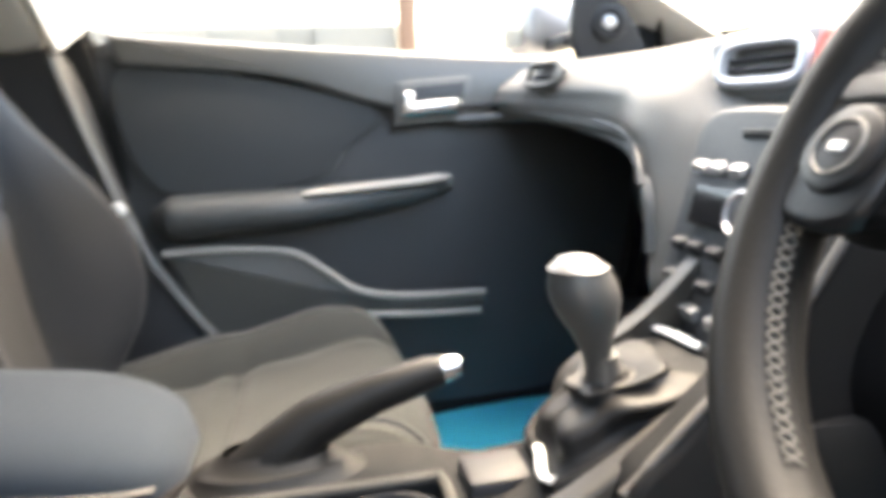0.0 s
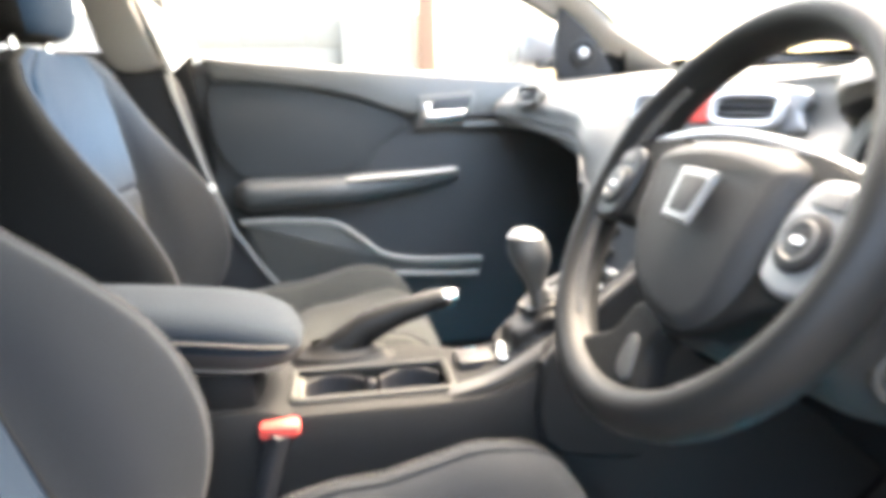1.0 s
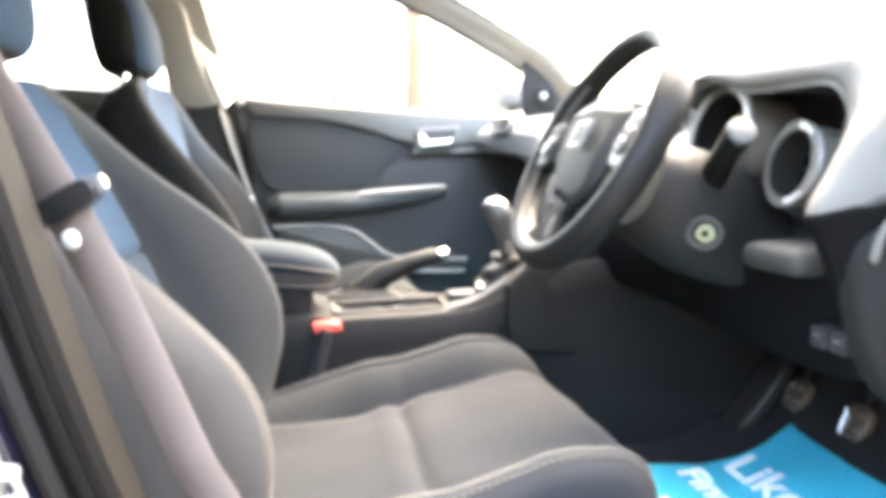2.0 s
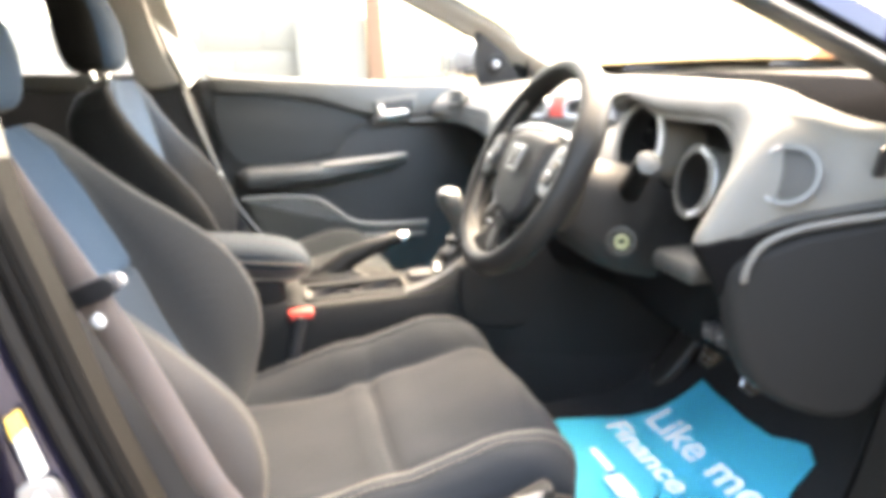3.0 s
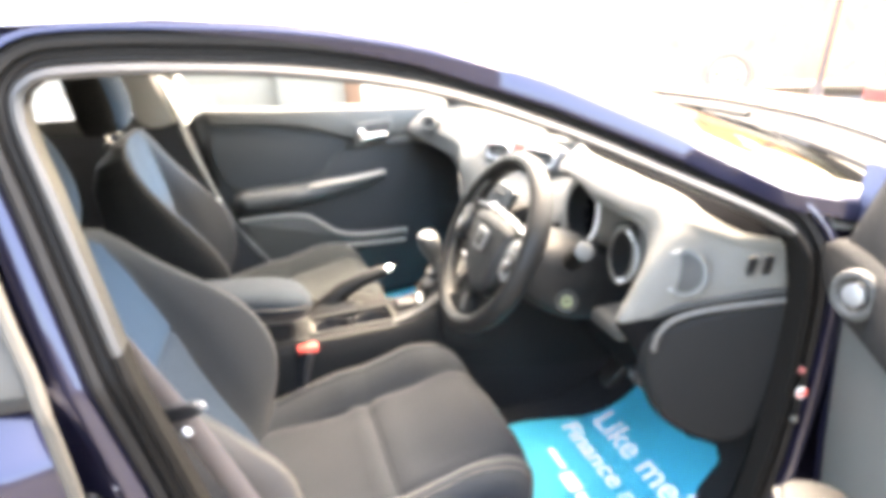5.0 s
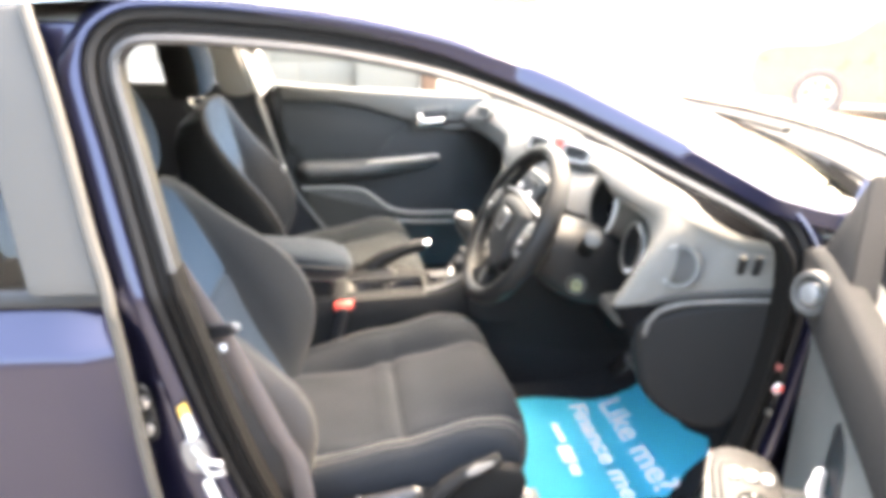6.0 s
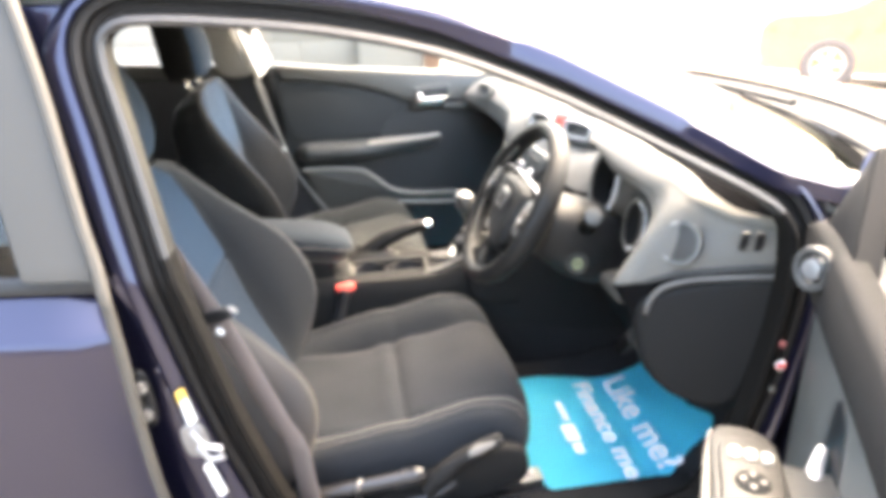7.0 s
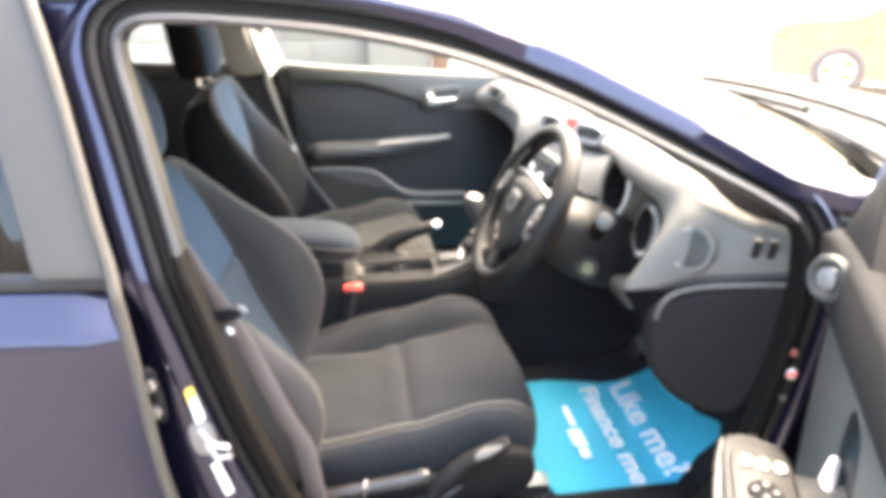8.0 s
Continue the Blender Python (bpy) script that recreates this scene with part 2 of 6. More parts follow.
def tube(points, radius, sides=10, bm=None, flat=1.0, up=(0, 0, 1)):
    """A round bar along points; radius may be a list; flat squeezes it along its second axis."""
    P = [Vector(p) for p in points]
    rows = []
    for i, p in enumerate(P):
        d = (P[min(i + 1, len(P) - 1)] - P[max(i - 1, 0)]).normalized()
        a = d.cross(Vector(up))
        if a.length < 1e-4:
            a = d.cross(Vector((1, 0, 0)))
        a.normalize()
        b = a.cross(d)
        r = radius[i] if isinstance(radius, (list, tuple)) else radius
        rows.append([p + a * math.cos(k) * r + b * math.sin(k) * r * flat for k in np.linspace(0, 2 * math.pi, sides, endpoint=False)])
    return grid(rows, True, True, bm)


def ring(points, radius, sides=8, up=(0, 1, 0)):
    """A closed bar."""
    P = [Vector(p) for p in points]
    n = len(P)
    rows = []
    for i, p in enumerate(P):
        d = (P[(i + 1) % n] - P[i - 1]).normalized()
        a = d.cross(Vector(up)).normalized()
        b = a.cross(d)
        rows.append([p + a * math.cos(k) * radius + b * math.sin(k) * radius for k in np.linspace(0, 2 * math.pi, sides, endpoint=False)])
    return grid(rows + [rows[0]], True)


def box(x0, x1, y0, y1, z0, z1, r=0.004, seg=2, bm=None):
    bm = bm or bmesh.new()
    made = bmesh.ops.create_cube(bm, size=1, matrix=Matrix.Translation(((x0 + x1) / 2, (y0 + y1) / 2, (z0 + z1) / 2)) @ Matrix.Diagonal((x1 - x0, y1 - y0, z1 - z0, 1)))
    if r:
        edges = list({e for v in made["verts"] for e in v.link_edges})
        bmesh.ops.bevel(bm, geom=edges, offset=min(r, 0.45 * min(x1 - x0, y1 - y0, z1 - z0)), segments=seg, affect="EDGES", profile=0.5)
    return bm


def slab(outline, place, thick, r=0.004, seg=2, bm=None):
    """A plate: a 2D outline (u, v), place(u, v, w) gives the point, w from 0 to thick; the front edge is rounded."""
    bm = bm or bmesh.new()
    c = np.mean(outline, axis=0)
    steps = [(0.0, 0.0), (thick - r, 0.0)] + [(thick - r + r * math.sin(k), r * (1 - math.cos(k))) for k in np.linspace(0, math.pi / 2, seg + 2)[1:]]
    O = np.array(outline, float)
    n = len(O)
    t = np.roll(O, -1, 0) - np.roll(O, 1, 0)
    nor = np.stack([t[:, 1], -t[:, 0]], 1)
    nor /= np.linalg.norm(nor, axis=1)[:, None] + 1e-9
    area = 0.5 * np.sum(O[:, 0] * np.roll(O[:, 1], -1) - np.roll(O[:, 0], -1) * O[:, 1])
    if area < 0:
        nor = -nor
    rows = [[place(*(p - k * inset), w) for p, k in zip(O, nor)] for w, inset in steps]
    return grid(rows, True, True, bm)


def disc(centre, normal, r, thick, sides=28, hollow=0.0, bm=None, edge=0.15):
    """A rounded disc, or a ring with a hole of the given share, facing normal."""
    q = Vector(normal).to_track_quat("Z", "Y").to_matrix()
    e = min(thick * 0.5, r * edge)
    prof = [(r, 0), (r, thick - e), (r - e * 0.3, thick - e * 0.3), (r - e, thick)]
    if hollow:
        prof = prof + [(r * hollow + e, thick), (r * hollow, thick - e), (r * hollow, 0)]
    rows = []
    for k in np.linspace(0, 2 * math.pi, sides + 1)[:-1]:
        rows.append([Vector(centre) + q @ Vector((math.cos(k) * a, math.sin(k) * a, h)) for a, h in prof])
    cols = [[rows[i][j] for i in range(sides)] for j in range(len(prof))]
    return grid(cols, True, not hollow, bm)


# ---- ground and yard ----
GROUND_Z = -0.10
tagged(part("ground", grid([[(x, y, GROUND_Z) for x in np.linspace(-400, 400, 9)] for y in np.linspace(-400, 400, 9)]), CONCRETE), "pale worn concrete yard under the car", "ground", kind="structure")
# invented wall out of view, put there to shape light and reflections
tagged(part("unseen_wall", box(-14, 9, -6.9, -6.5, GROUND_Z, 2.6, 0.02), UNSEEN_BROWN), "unseen wall added to block and bounce light", "wall", kind="structure")
wall = tagged(part("wall_yard", box(-9, 0.42, 4.3, 4.5, GROUND_Z, 1.5, 0.01), MORTAR), "low beige painted block wall beside the car", "wall", kind="structure")
tagged(part("wall_pier", box(-0.12, 0.42, 4.2, 4.3, GROUND_Z, 1.48, 0.01), BLOCK), "beige block pier standing proud of the wall", "wall", kind="structure")
post = tagged(part("wooden_post", box(0.43, 0.56, 4.15, 4.28, GROUND_Z, 2.6, 0.01), BROWN), "reddish brown timber post at the wall's end", "post")


# ---- car body ----
def side_y(z, s=-1):
    """The outer side of the cabin: upright to the belt, leaning in above."""
    return s * (0.75 if z < 0.9 else 0.75 - (z - 0.9) * 0.36)


APERTURE = [(-0.33, 0.385), (-0.395, 0.46), (-0.44, 0.58), (-0.478, 0.713), (-0.51, 0.855), (-0.535, 0.964), (-0.563, 1.086), (-0.585, 1.185), (-0.572, 1.216), (-0.53, 1.222), (-0.437, 1.217),
            (-0.289, 1.2), (-0.136, 1.166), (0.023, 1.104), (0.188, 1.023), (0.319, 0.955), (0.362, 0.92), (0.378, 0.87), (0.38, 0.786), (0.366, 0.663), (0.338, 0.53), (0.3, 0.43), (0.24, 0.385), (0.0, 0.375)]
hole = even(curve(APERTURE, 16, True), 400, True)


def raised(z, s):
    """The passenger side stands a little higher than the driver's."""
    return z + (0.11 * min(1.0, max(0.0, (z - 0.4) / 0.5)) if s > 0 else 0.0)


def offset_curve(P, d):
    P = np.array(P)
    t = np.roll(P, -1, 0) - np.roll(P, 1, 0)
    n = np.stack([t[:, 1], -t[:, 0]], 1)
    n /= np.linalg.norm(n, axis=1)[:, None]
    c = P.mean(0)
    if np.sum((P - c) * n) < 0:
        n = -n
    return P + n * d


def band(name, mat, d0, d1, y0, y1, body, s=-1, label="", P=None, round_=0.004):
    """A rounded strip round a door opening from offset d0 to d1, raised from y0 to y1 off the body side."""
    P = hole if P is None else P
    prof = [(d0, y0), (d0 + round_ * 0.3, y1 - round_ * 0.3), (d0 + round_, y1), ((d0 + d1) / 2, y1 + 0.002), (d1 - round_, y1), (d1 - round_ * 0.3, y1 - round_ * 0.3), (d1, y0)]
    rows = []
    for d, h in prof:
        C = offset_curve(P, d)
        rows.append([(x, side_y(z, s) + s * h, raised(z, s)) for x, z in C])
    return part(name, grid(rows, True), mat, body, label)


def strip(name, mat, prof, lo, hi, s, label=""):
    """The stretch of a door opening's edge that lies between two heights."""
    inside = [lo <= p[1] < hi for p in hole]
    start = next(i for i in range(len(hole)) if inside[i] and not inside[i - 1])
    count = sum(inside)
    rows = []
    for d, h in prof:
        C = offset_curve(hole, d)
        rows.append([(x, side_y(z, s) + s * h, raised(z, s)) for x, z in (C[(start + i) % len(hole)] for i in range(count + (1 if count < len(hole) else 0)))])
    return part(name, grid(rows), mat, body, label)


body = thing("car_body", "dark blue metallic hatchback body with its front door opening", "car body")
for s, nm in ((-1, "near"), (1, "far")):
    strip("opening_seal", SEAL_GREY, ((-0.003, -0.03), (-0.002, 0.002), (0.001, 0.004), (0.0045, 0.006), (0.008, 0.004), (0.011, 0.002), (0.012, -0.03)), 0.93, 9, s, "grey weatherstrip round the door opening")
    # same seal lower down, its colour darkened to stand for shade
    strip("lower_seal", SEAL_DARK, ((-0.003, -0.03), (-0.002, 0.002), (0.001, 0.004), (0.0045, 0.006), (0.008, 0.004), (0.011, 0.002), (0.012, -0.03)), 0, 0.93, s, "lower weatherstrip darkened for shade")
    band("seal_lip", SEAL_BROWN, 0.012, 0.019, -0.03, -0.01, body, s)
    band("door_jamb", SEAL_BROWN, 0.019, 0.03, -0.03, -0.012, body, s)
    band("jamb_rubber", SEAL_BROWN, 0.03, 0.046, -0.03, -0.004, body, s)
    # flat on the pillars, rolled inwards along the roof
    over = [min(1.0, max(0.0, 1.6 * k)) for k in (offset_curve(hole, 0.05) - np.array(hole))[:, 1] / 0.05]
    rows = [[(x, side_y(z, s) + s * (h * k + flat * (1 - k)), raised(z, s)) for (x, z), k in zip(offset_curve(hole, d), over)]
            for d, h, flat in ((0.046, -0.04, -0.04), (0.0462, 0.0, -0.002), (0.048, 0.005, 0.003), (0.052, 0.005, 0.0045), (0.057, 0.0, 0.0045), (0.063, -0.008, 0.004), (0.069, -0.018, 0.003), (0.075, -0.032, 0.0))]
    part("side_frame", grid(rows, True), PAINT, body, "dark blue door frame of the body")
    for nm, mat, lo, hi in (("pillar_trim", PILLAR_BEIGE, 0.9, 9), ("kick_trim", TRIM_BLACK, 0, 0.9)):
        strip(nm, mat, ((0.002, -0.04), (0.006, -0.045), (0.06, -0.055), (0.06, -0.08)), lo, hi, s)


def edge_z(x):
    return float(np.interp(x, [-1.75, -1.3, -0.9, -0.6, -0.437, -0.289, -0.136, 0.023, 0.188, 0.36, 0.6, 0.8], [1.02, 1.18, 1.262, 1.28, 1.276, 1.26, 1.228, 1.168, 1.087, 0.995, 0.93, 0.9]))


def roof_point(x, v, drop=0.0):
    z = edge_z(x)
    bow = float(np.interp(x, [-2, -0.3, -0.05, 0.75], [0, 0.0, 0.06, 0.24]))
    crown = float(np.interp(x, [-2, -0.4, 0.1, 0.56], [0.05, 0.05, 0.045, 0.012]))
    ye = 0.75 - max(0, z - 0.9) * 0.36 + 0.005
    return (x + bow * (1 - v * v), v * ye, z - drop + crown * (1 - v * v) + float(np.interp(x, [0.3, 0.56], [0.05, 0.012])) * (1 + v))


V = np.linspace(-1, 1, 25)
part("roof", grid([[roof_point(x, v) for v in V] for x in np.linspace(-1.72, -0.1, 40)]), PAINT, body, "dark blue roof")
part("headliner", grid([[roof_point(x, v * 0.97, 0.035) for v in V] for x in np.linspace(-1.7, -0.11, 30)]), HEADLINER, body, "pale grey cloth headliner")
screen = part("windscreen", grid([[roof_point(x, v * 0.93, 0.004) for v in V] for x in np.linspace(-0.1, 0.56, 24)]), GLASS, body, "clear windscreen")
screen.visible_shadow = False
for s in (-1, 1):
    rows = []
    for x in np.linspace(-0.62, 0.6, 50):
        k = min(1.0, max(0.0, (x + 0.2) / 0.2))
        skirt = 0.001 + 0.029 * min(1.0, max(0.0, (x + 0.62) / 0.5))
        rows.append([roof_point(x, s * v, d) for v, d in ((1.0 + 0.012 * k, skirt), (1.0 + 0.006 * k, 0.004 * skirt / 0.03), (0.99, -0.001 - 0.003 * k), (0.955, -0.001 - 0.007 * k), (0.925, -0.001 - 0.005 * k), (0.915, 0.002), (0.912, 0.02))])
    part("windscreen_pillar", grid(rows), PAINT, body, "dark blue windscreen pillar")
    rows = []
    for x in np.linspace(-0.16, 0.6, 26):
        rows.append([roof_point(x, s * v, d) for v, d in ((0.995, 0.05), (0.975, 0.045), (0.94, 0.035), (0.905, 0.024), (0.893, 0.012), (0.9, 0.003), (0.92, 0.002))])
    part("pillar_lining", grid(rows), PILLAR_BEIGE, body, "pale grey inner pillar lining")


def side_plate(outline, y0, thick, s=-1, r=0.006):
    """A plate on the car's side; follows its lean."""
    return slab(even(outline, 60, True), lambda u, v, w: (u, side_y(v, s) + s * (y0 + w), v), thick, r)


for s in (-1, 1):
    part("b_pillar", side_plate([(-0.72, 1.25), (-0.62, 1.25), (-0.57, 1.0), (-0.53, 0.8), (-0.46, 0.55), (-0.4, 0.4), (-0.58, 0.4), (-0.65, 0.8), (-0.67, 1.0)], -0.044 if s < 0 else -0.012, 0.022 if s < 0 else 0.01, s), PAINT, body, "dark blue centre pillar")
    part("hinge_pillar", side_plate([(0.41, 0.93), (0.56, 0.93), (0.56, 0.4), (0.36, 0.4), (0.4, 0.6)], -0.06, 0.03, s), PAINT, body)
    part("sill", box(-0.62, 0.5, min(s * 0.8, s * (0.64 if s < 0 else 0.73)), max(s * 0.8, s * (0.64 if s < 0 else 0.73)), 0.22, 0.368, 0.02, 3), PAINT, body, "dark blue door sill")
    part("front_wing", side_plate(curve([(0.475, 0.96), (0.7, 0.94), (1.2, 0.86), (1.55, 0.75), (1.6, 0.55), (1.5, 0.45), (1.3, 0.6), (1.05, 0.62), (0.85, 0.45), (0.8, 0.2), (0.48, 0.2)], 4, True), 0.0, 0.04, s), PAINT, body, "dark blue front wing")
def scuttle_edge(v, d):
    """The windscreen's bowed foot, d metres ahead of it."""
    return 0.56 + 0.19 * (1 - v * v) + d


def bonnet_z(x, v):
    return 0.95 - 0.15 * max(0.0, x - 0.8) ** 1.5 + 0.02 * (1 - v * v) + 0.012 * (1 + v)


part("bonnet", grid([[(scuttle_edge(v, 0.172), v * 0.72, bonnet_z(scuttle_edge(v, 0.17), v) - 0.045) for v in V]] + [[(x, v * (0.72 - 0.08 * max(0, x - 0.85)), bonnet_z(x, v)) for v in V for x in [scuttle_edge(v, 0.17) * (1 - k) + 1.78 * k]] for k in np.linspace(0, 1, 16)]), PAINT, body, "dark blue bonnet")
part("scuttle", grid([[(scuttle_edge(v, d), v * 0.72, (roof_point(0.56, v)[2] - 0.012) * (1 - d / 0.17) + (bonnet_z(scuttle_edge(v, 0.17), v) - 0.012) * d / 0.17 - 0.012 * math.sin(math.pi * d / 0.17)) for v in V] for d in np.linspace(-0.02, 0.17, 12)]), SCUTTLE, body, "black plastic scuttle under the windscreen")
part("windscreen_frit", grid([[roof_point(x, v * 0.93, -0.003) for v in V] for x in np.linspace(0.505, 0.562, 5)]), FRIT_BLACK, body, "black printed foot of the windscreen")
part("bulkhead", box(0.86, 0.9, -0.74, 0.74, 0.2, 0.94, 0), PLASTIC, body)
part("tail", box(-1.78, -1.72, -0.72, 0.72, 0.2, 1.05, 0.02), PLASTIC, body)
part("floor_pan", grid([[(x, y, z) for y in np.linspace(-0.7, 0.72, 20)] for x, z in [(-1.75, 0.3), (-0.2, 0.3), (0.12, 0.315), (0.28, 0.325), (0.48, 0.395), (0.62, 0.5), (0.84, 0.78)]]), CARPET, body, "black carpeted floor")
for v0, v1, d0, d1 in ((-0.85, -0.1, 0.05, -0.05), (-0.15, 0.6, 0.06, -0.05)):
    wiper = thing("windscreen_wiper", "black wiper arm resting at the windscreen's foot", "wiper", group="wipers")
    P = [(scuttle_edge(v, d), v * 0.7, roof_point(0.56, v)[2] + 0.014 - 0.12 * d) for v, d in zip(np.linspace(v0, v1, 10), np.linspace(d0, d1, 10))]
    part("arm", tube(P, [0.014] * 5 + [0.01] * 5, 8, flat=0.7), SCUTTLE, wiper)
    part("blade", tube([(x - 0.012, y, z - 0.004) for x, y, z in P[3:]], 0.005, 6), RUBBER, wiper, "rubber wiper blade")


part("sill_plate", box(-0.42, 0.33, -0.79, -0.643, 0.34, 0.3705, 0.006, 2), TRIM_BLACK, body, "black sill tread plate")


for x in (1.08, -1.42):
    for s in (-1, 1):
        hub = Vector((x, s * 0.69, GROUND_Z + 0.305))
        road = part("road_wheel", disc(hub - Vector((0, s * 0.1, 0)), (0, s, 0), 0.305, 0.18, 40, 0.68), RUBBER, body, "black tyre")
        part("rim", disc(hub + Vector((0, s * 0.02, 0)), (0, s, 0), 0.208, 0.03, 32, 0.86), ALLOY, road, "alloy rim")
        for k in range(5):
            a = k * 2 * math.pi / 5
            part("wheel_spoke", tube([hub + Vector((0, s * 0.035, 0)), hub + Vector((0.19 * math.cos(a), s * 0.035, 0.19 * math.sin(a)))], 0.024, 8, flat=0.6), ALLOY, road)


# ---- seats ----
def sorted_faces(rows, key, wrap=True, ends=()):
    """Sorts a sheet's faces into meshes by key(i, j); ends names the mesh that caps the first and last row."""
    made = {}
    n = len(rows[0])

    def face(k, corners):
        bm, seen = made.setdefault(k, (bmesh.new(), {}))
        vs = []
        for c in corners:
            if c not in seen:
                seen[c] = bm.verts.new(rows[c[0]][c[1]])
            vs.append(seen[c])
        bm.faces.new(vs)

    for i in range(len(rows) - 1):
        for j in range(n if wrap else n - 1):
            q = (j + 1) % n
            face(key(i, j), [(i, j), (i, q), (i + 1, q), (i + 1, j)])
    for k, i in ends:
        face(k, [(i, j) for j in range(n)])
    return {k: v[0] for k, v in made.items()}


def stitches(line, offset, out, radius=0.0016, length=2):
    """Short threads along a line, shifted by offset and lifted by out."""
    bm = bmesh.new()
    for i in range(0, len(line) - length, length + 1):
        tube([Vector(line[i + k]) + Vector(offset) + Vector(out) for k in range(length + 1)], radius, 5, bm)
    return bm


def seat(outer, recline, panel_cloth, label):
    """A bucket seat; outer: the side of the door; recline in degrees."""
    e = thing("front_seat", label, "car seat", group="front seats")
    # cushion: rows run from the back over the top and down the front, columns from side to side
    XB, XF, R = -0.46, 0.045, 0.07
    LOW = 0.385

    def top_z(x):
        return float(np.interp(x, [-0.5, -0.38, -0.2, -0.06, 0.05], [0.452, 0.446, 0.458, 0.496, 0.508]))

    def ridge(x, inner):
        """How far the side bolster stands over the panel."""
        k = float(np.interp(x, [-0.5, -0.4, -0.25, -0.1, 0.0, 0.05], [0.014, 0.03, 0.058, 0.056, 0.034, 0.016]))
        return k * (1.0 if inner else 0.86)

    # share of the half-width, and of the ridge (top columns) or of the side's height
    HALF = [(0.0, "p", 0.0), (0.2, "p", 0.0), (0.4, "p", 0.01), (0.52, "p", 0.03), (0.58, "p", 0.05), (0.615, "p", 0.02), (0.64, "b", 0.14), (0.69, "b", 0.42), (0.76, "b", 0.78), (0.83, "b", 0.97),
            (0.89, "b", 1.0), (0.94, "b", 0.88), (0.975, "b", 0.6), (0.995, "s", 0.93), (1.0, "s", 0.8), (1.0, "s", 0.6), (0.995, "s", 0.4), (0.985, "s", 0.2), (0.96, "s", 0.04), (0.9, "s", 0.0)]

    def column(x, sgn):
        inner = sgn != outer
        w = float(np.interp(x, [-0.5, -0.3, 0.0, 0.05], [0.238, 0.258, 0.256, 0.245]))
        t, r = top_z(x), ridge(x, inner)
        out = []
        for f, kind, v in HALF:
            if kind == "s":
                z = LOW + (t + 0.3 * r - LOW) * v
            else:
                z = t + r * v
            if kind == "p":
                z -= 0.0075 * math.exp(-((x + 0.208) / 0.0085) ** 2) * min(1.0, (0.63 - f) * 12)
                z += 0.006 * math.exp(-((x + 0.235) / 0.02) ** 2) + 0.006 * math.exp(-((x + 0.175) / 0.03) ** 2)
                z += 0.004 * math.sin(23 * x + 3 * sgn * f) * math.cos(9 * f * sgn + 8 * x)
            if f in (0.615, 0.64):
                z -= 0.004
            out.append((sgn * w * f, z))
        return out

    xs = list(np.linspace(XB, -0.26, 12)) + list(np.linspace(-0.25, -0.165, 18)) + list(np.linspace(-0.15, XF - R, 9))
    stations = [(x, 0.0) for x in xs] + [(XF - R, a) for a in np.linspace(0.14, math.pi / 2, 11)] + [(XF - R, math.pi / 2 + k) for k in (0.3, 0.6)]
    rows = []
    for x, a in stations:
        full = column(x, -1)[::-1] + column(x, 1)[1:]
        drop, fwd = (R * (1 - math.cos(min(a, math.pi / 2))), R * math.sin(min(a, math.pi / 2))) if a else (0.0, 0.0)
        if a > math.pi / 2:
            drop += 0.05 * (a - math.pi / 2) / 0.6
        row = []
        for y, z in full:
            s = min(1.0, max(0.0, (z - LOW) / 0.08))
            round_plan = 0.045 * (abs(y) / 0.255) ** 3.5 * max(0.0, min(1.0, (x + 0.12) / 0.1))
            row.append((x + fwd * (0.75 + 0.25 * s) - round_plan + 0.012 * (1 - (y / 0.26) ** 2) * (1 if a else max(0.0, (x + 0.1) / 0.1)), y * (1 - 0.02 * drop / R), z - drop * s))
        rows.append(row)
    mid = len(HALF) - 1
    panels = sorted_faces(rows, lambda i, j: "panel" if mid - 6 <= j < mid + 6 else "left" if j < mid else "right", False)
    # the passenger cushion takes the paler, lit copy of the cloth
    for side in ("left", "right"):
        part("cushion_bolster", panels[side], CLOTH_DARK if outer < 0 else CLOTH_LIT, e, "charcoal cloth seat cushion edge")
    part("cushion_panel", panels["panel"], CLOTH_MID if outer < 0 else CLOTH_LIT, e, "grey cloth seat cushion panel")
    part("cushion_underside", box(XB + 0.03, 0.0, -0.22, 0.22, 0.355, 0.4, 0.015), CARPET, e)
    for s in (-1, 1):
        j = mid + s * 10
        line = even([Vector(r[j]) for r in rows[4:-5]], 150)
        part("seam_stitching", stitches(line, (0, s * 0.004, 0), (0, 0, 0.0008), 0.0013), PIPING, e, "pale stitched seam")
        part("cushion_piping", tube([Vector(r[mid + s * 9]) + Vector((0, 0, 0.0005)) for r in rows[3:-6]], 0.0022, 6), PIPING if s == outer else CLOTH_DARK, e, "cloth piping")
    # backrest: rows run up from the hinge
    bot = np.array([-0.443, 0.44])
    r = radians(recline)
    along, nor = np.array([-math.sin(r), math.cos(r)]), np.array([math.cos(r), math.sin(r)])
    LEN = 0.548 if outer < 0 else 0.542
    B_T = [-0.06, 0.02, 0.1, 0.2, 0.32, 0.45, 0.58, 0.72, 0.86, 1]
    B_IN = [0.02, 0.04, 0.082, 0.118, 0.131, 0.122, 0.092, 0.05, 0.018, 0.0]
    B_OUT = [0.035, 0.06, 0.1, 0.13, 0.139, 0.117, 0.08, 0.036, 0.011, 0.0] if outer < 0 else B_IN

    def bolster_height(t, sgn):
        return float(np.mean([np.interp(t + k, B_T, B_OUT if sgn == outer else B_IN) for k in (-0.06, -0.04, -0.02, 0.0, 0.02, 0.04, 0.06)]))

    def half_width(t, sgn):
        w = float(np.interp(t, [-0.06, 0.2, 0.45, 0.8, 0.9, 0.96, 1], [0.225, 0.252, 0.26, 0.243, 0.232, 0.205, 0.15]))
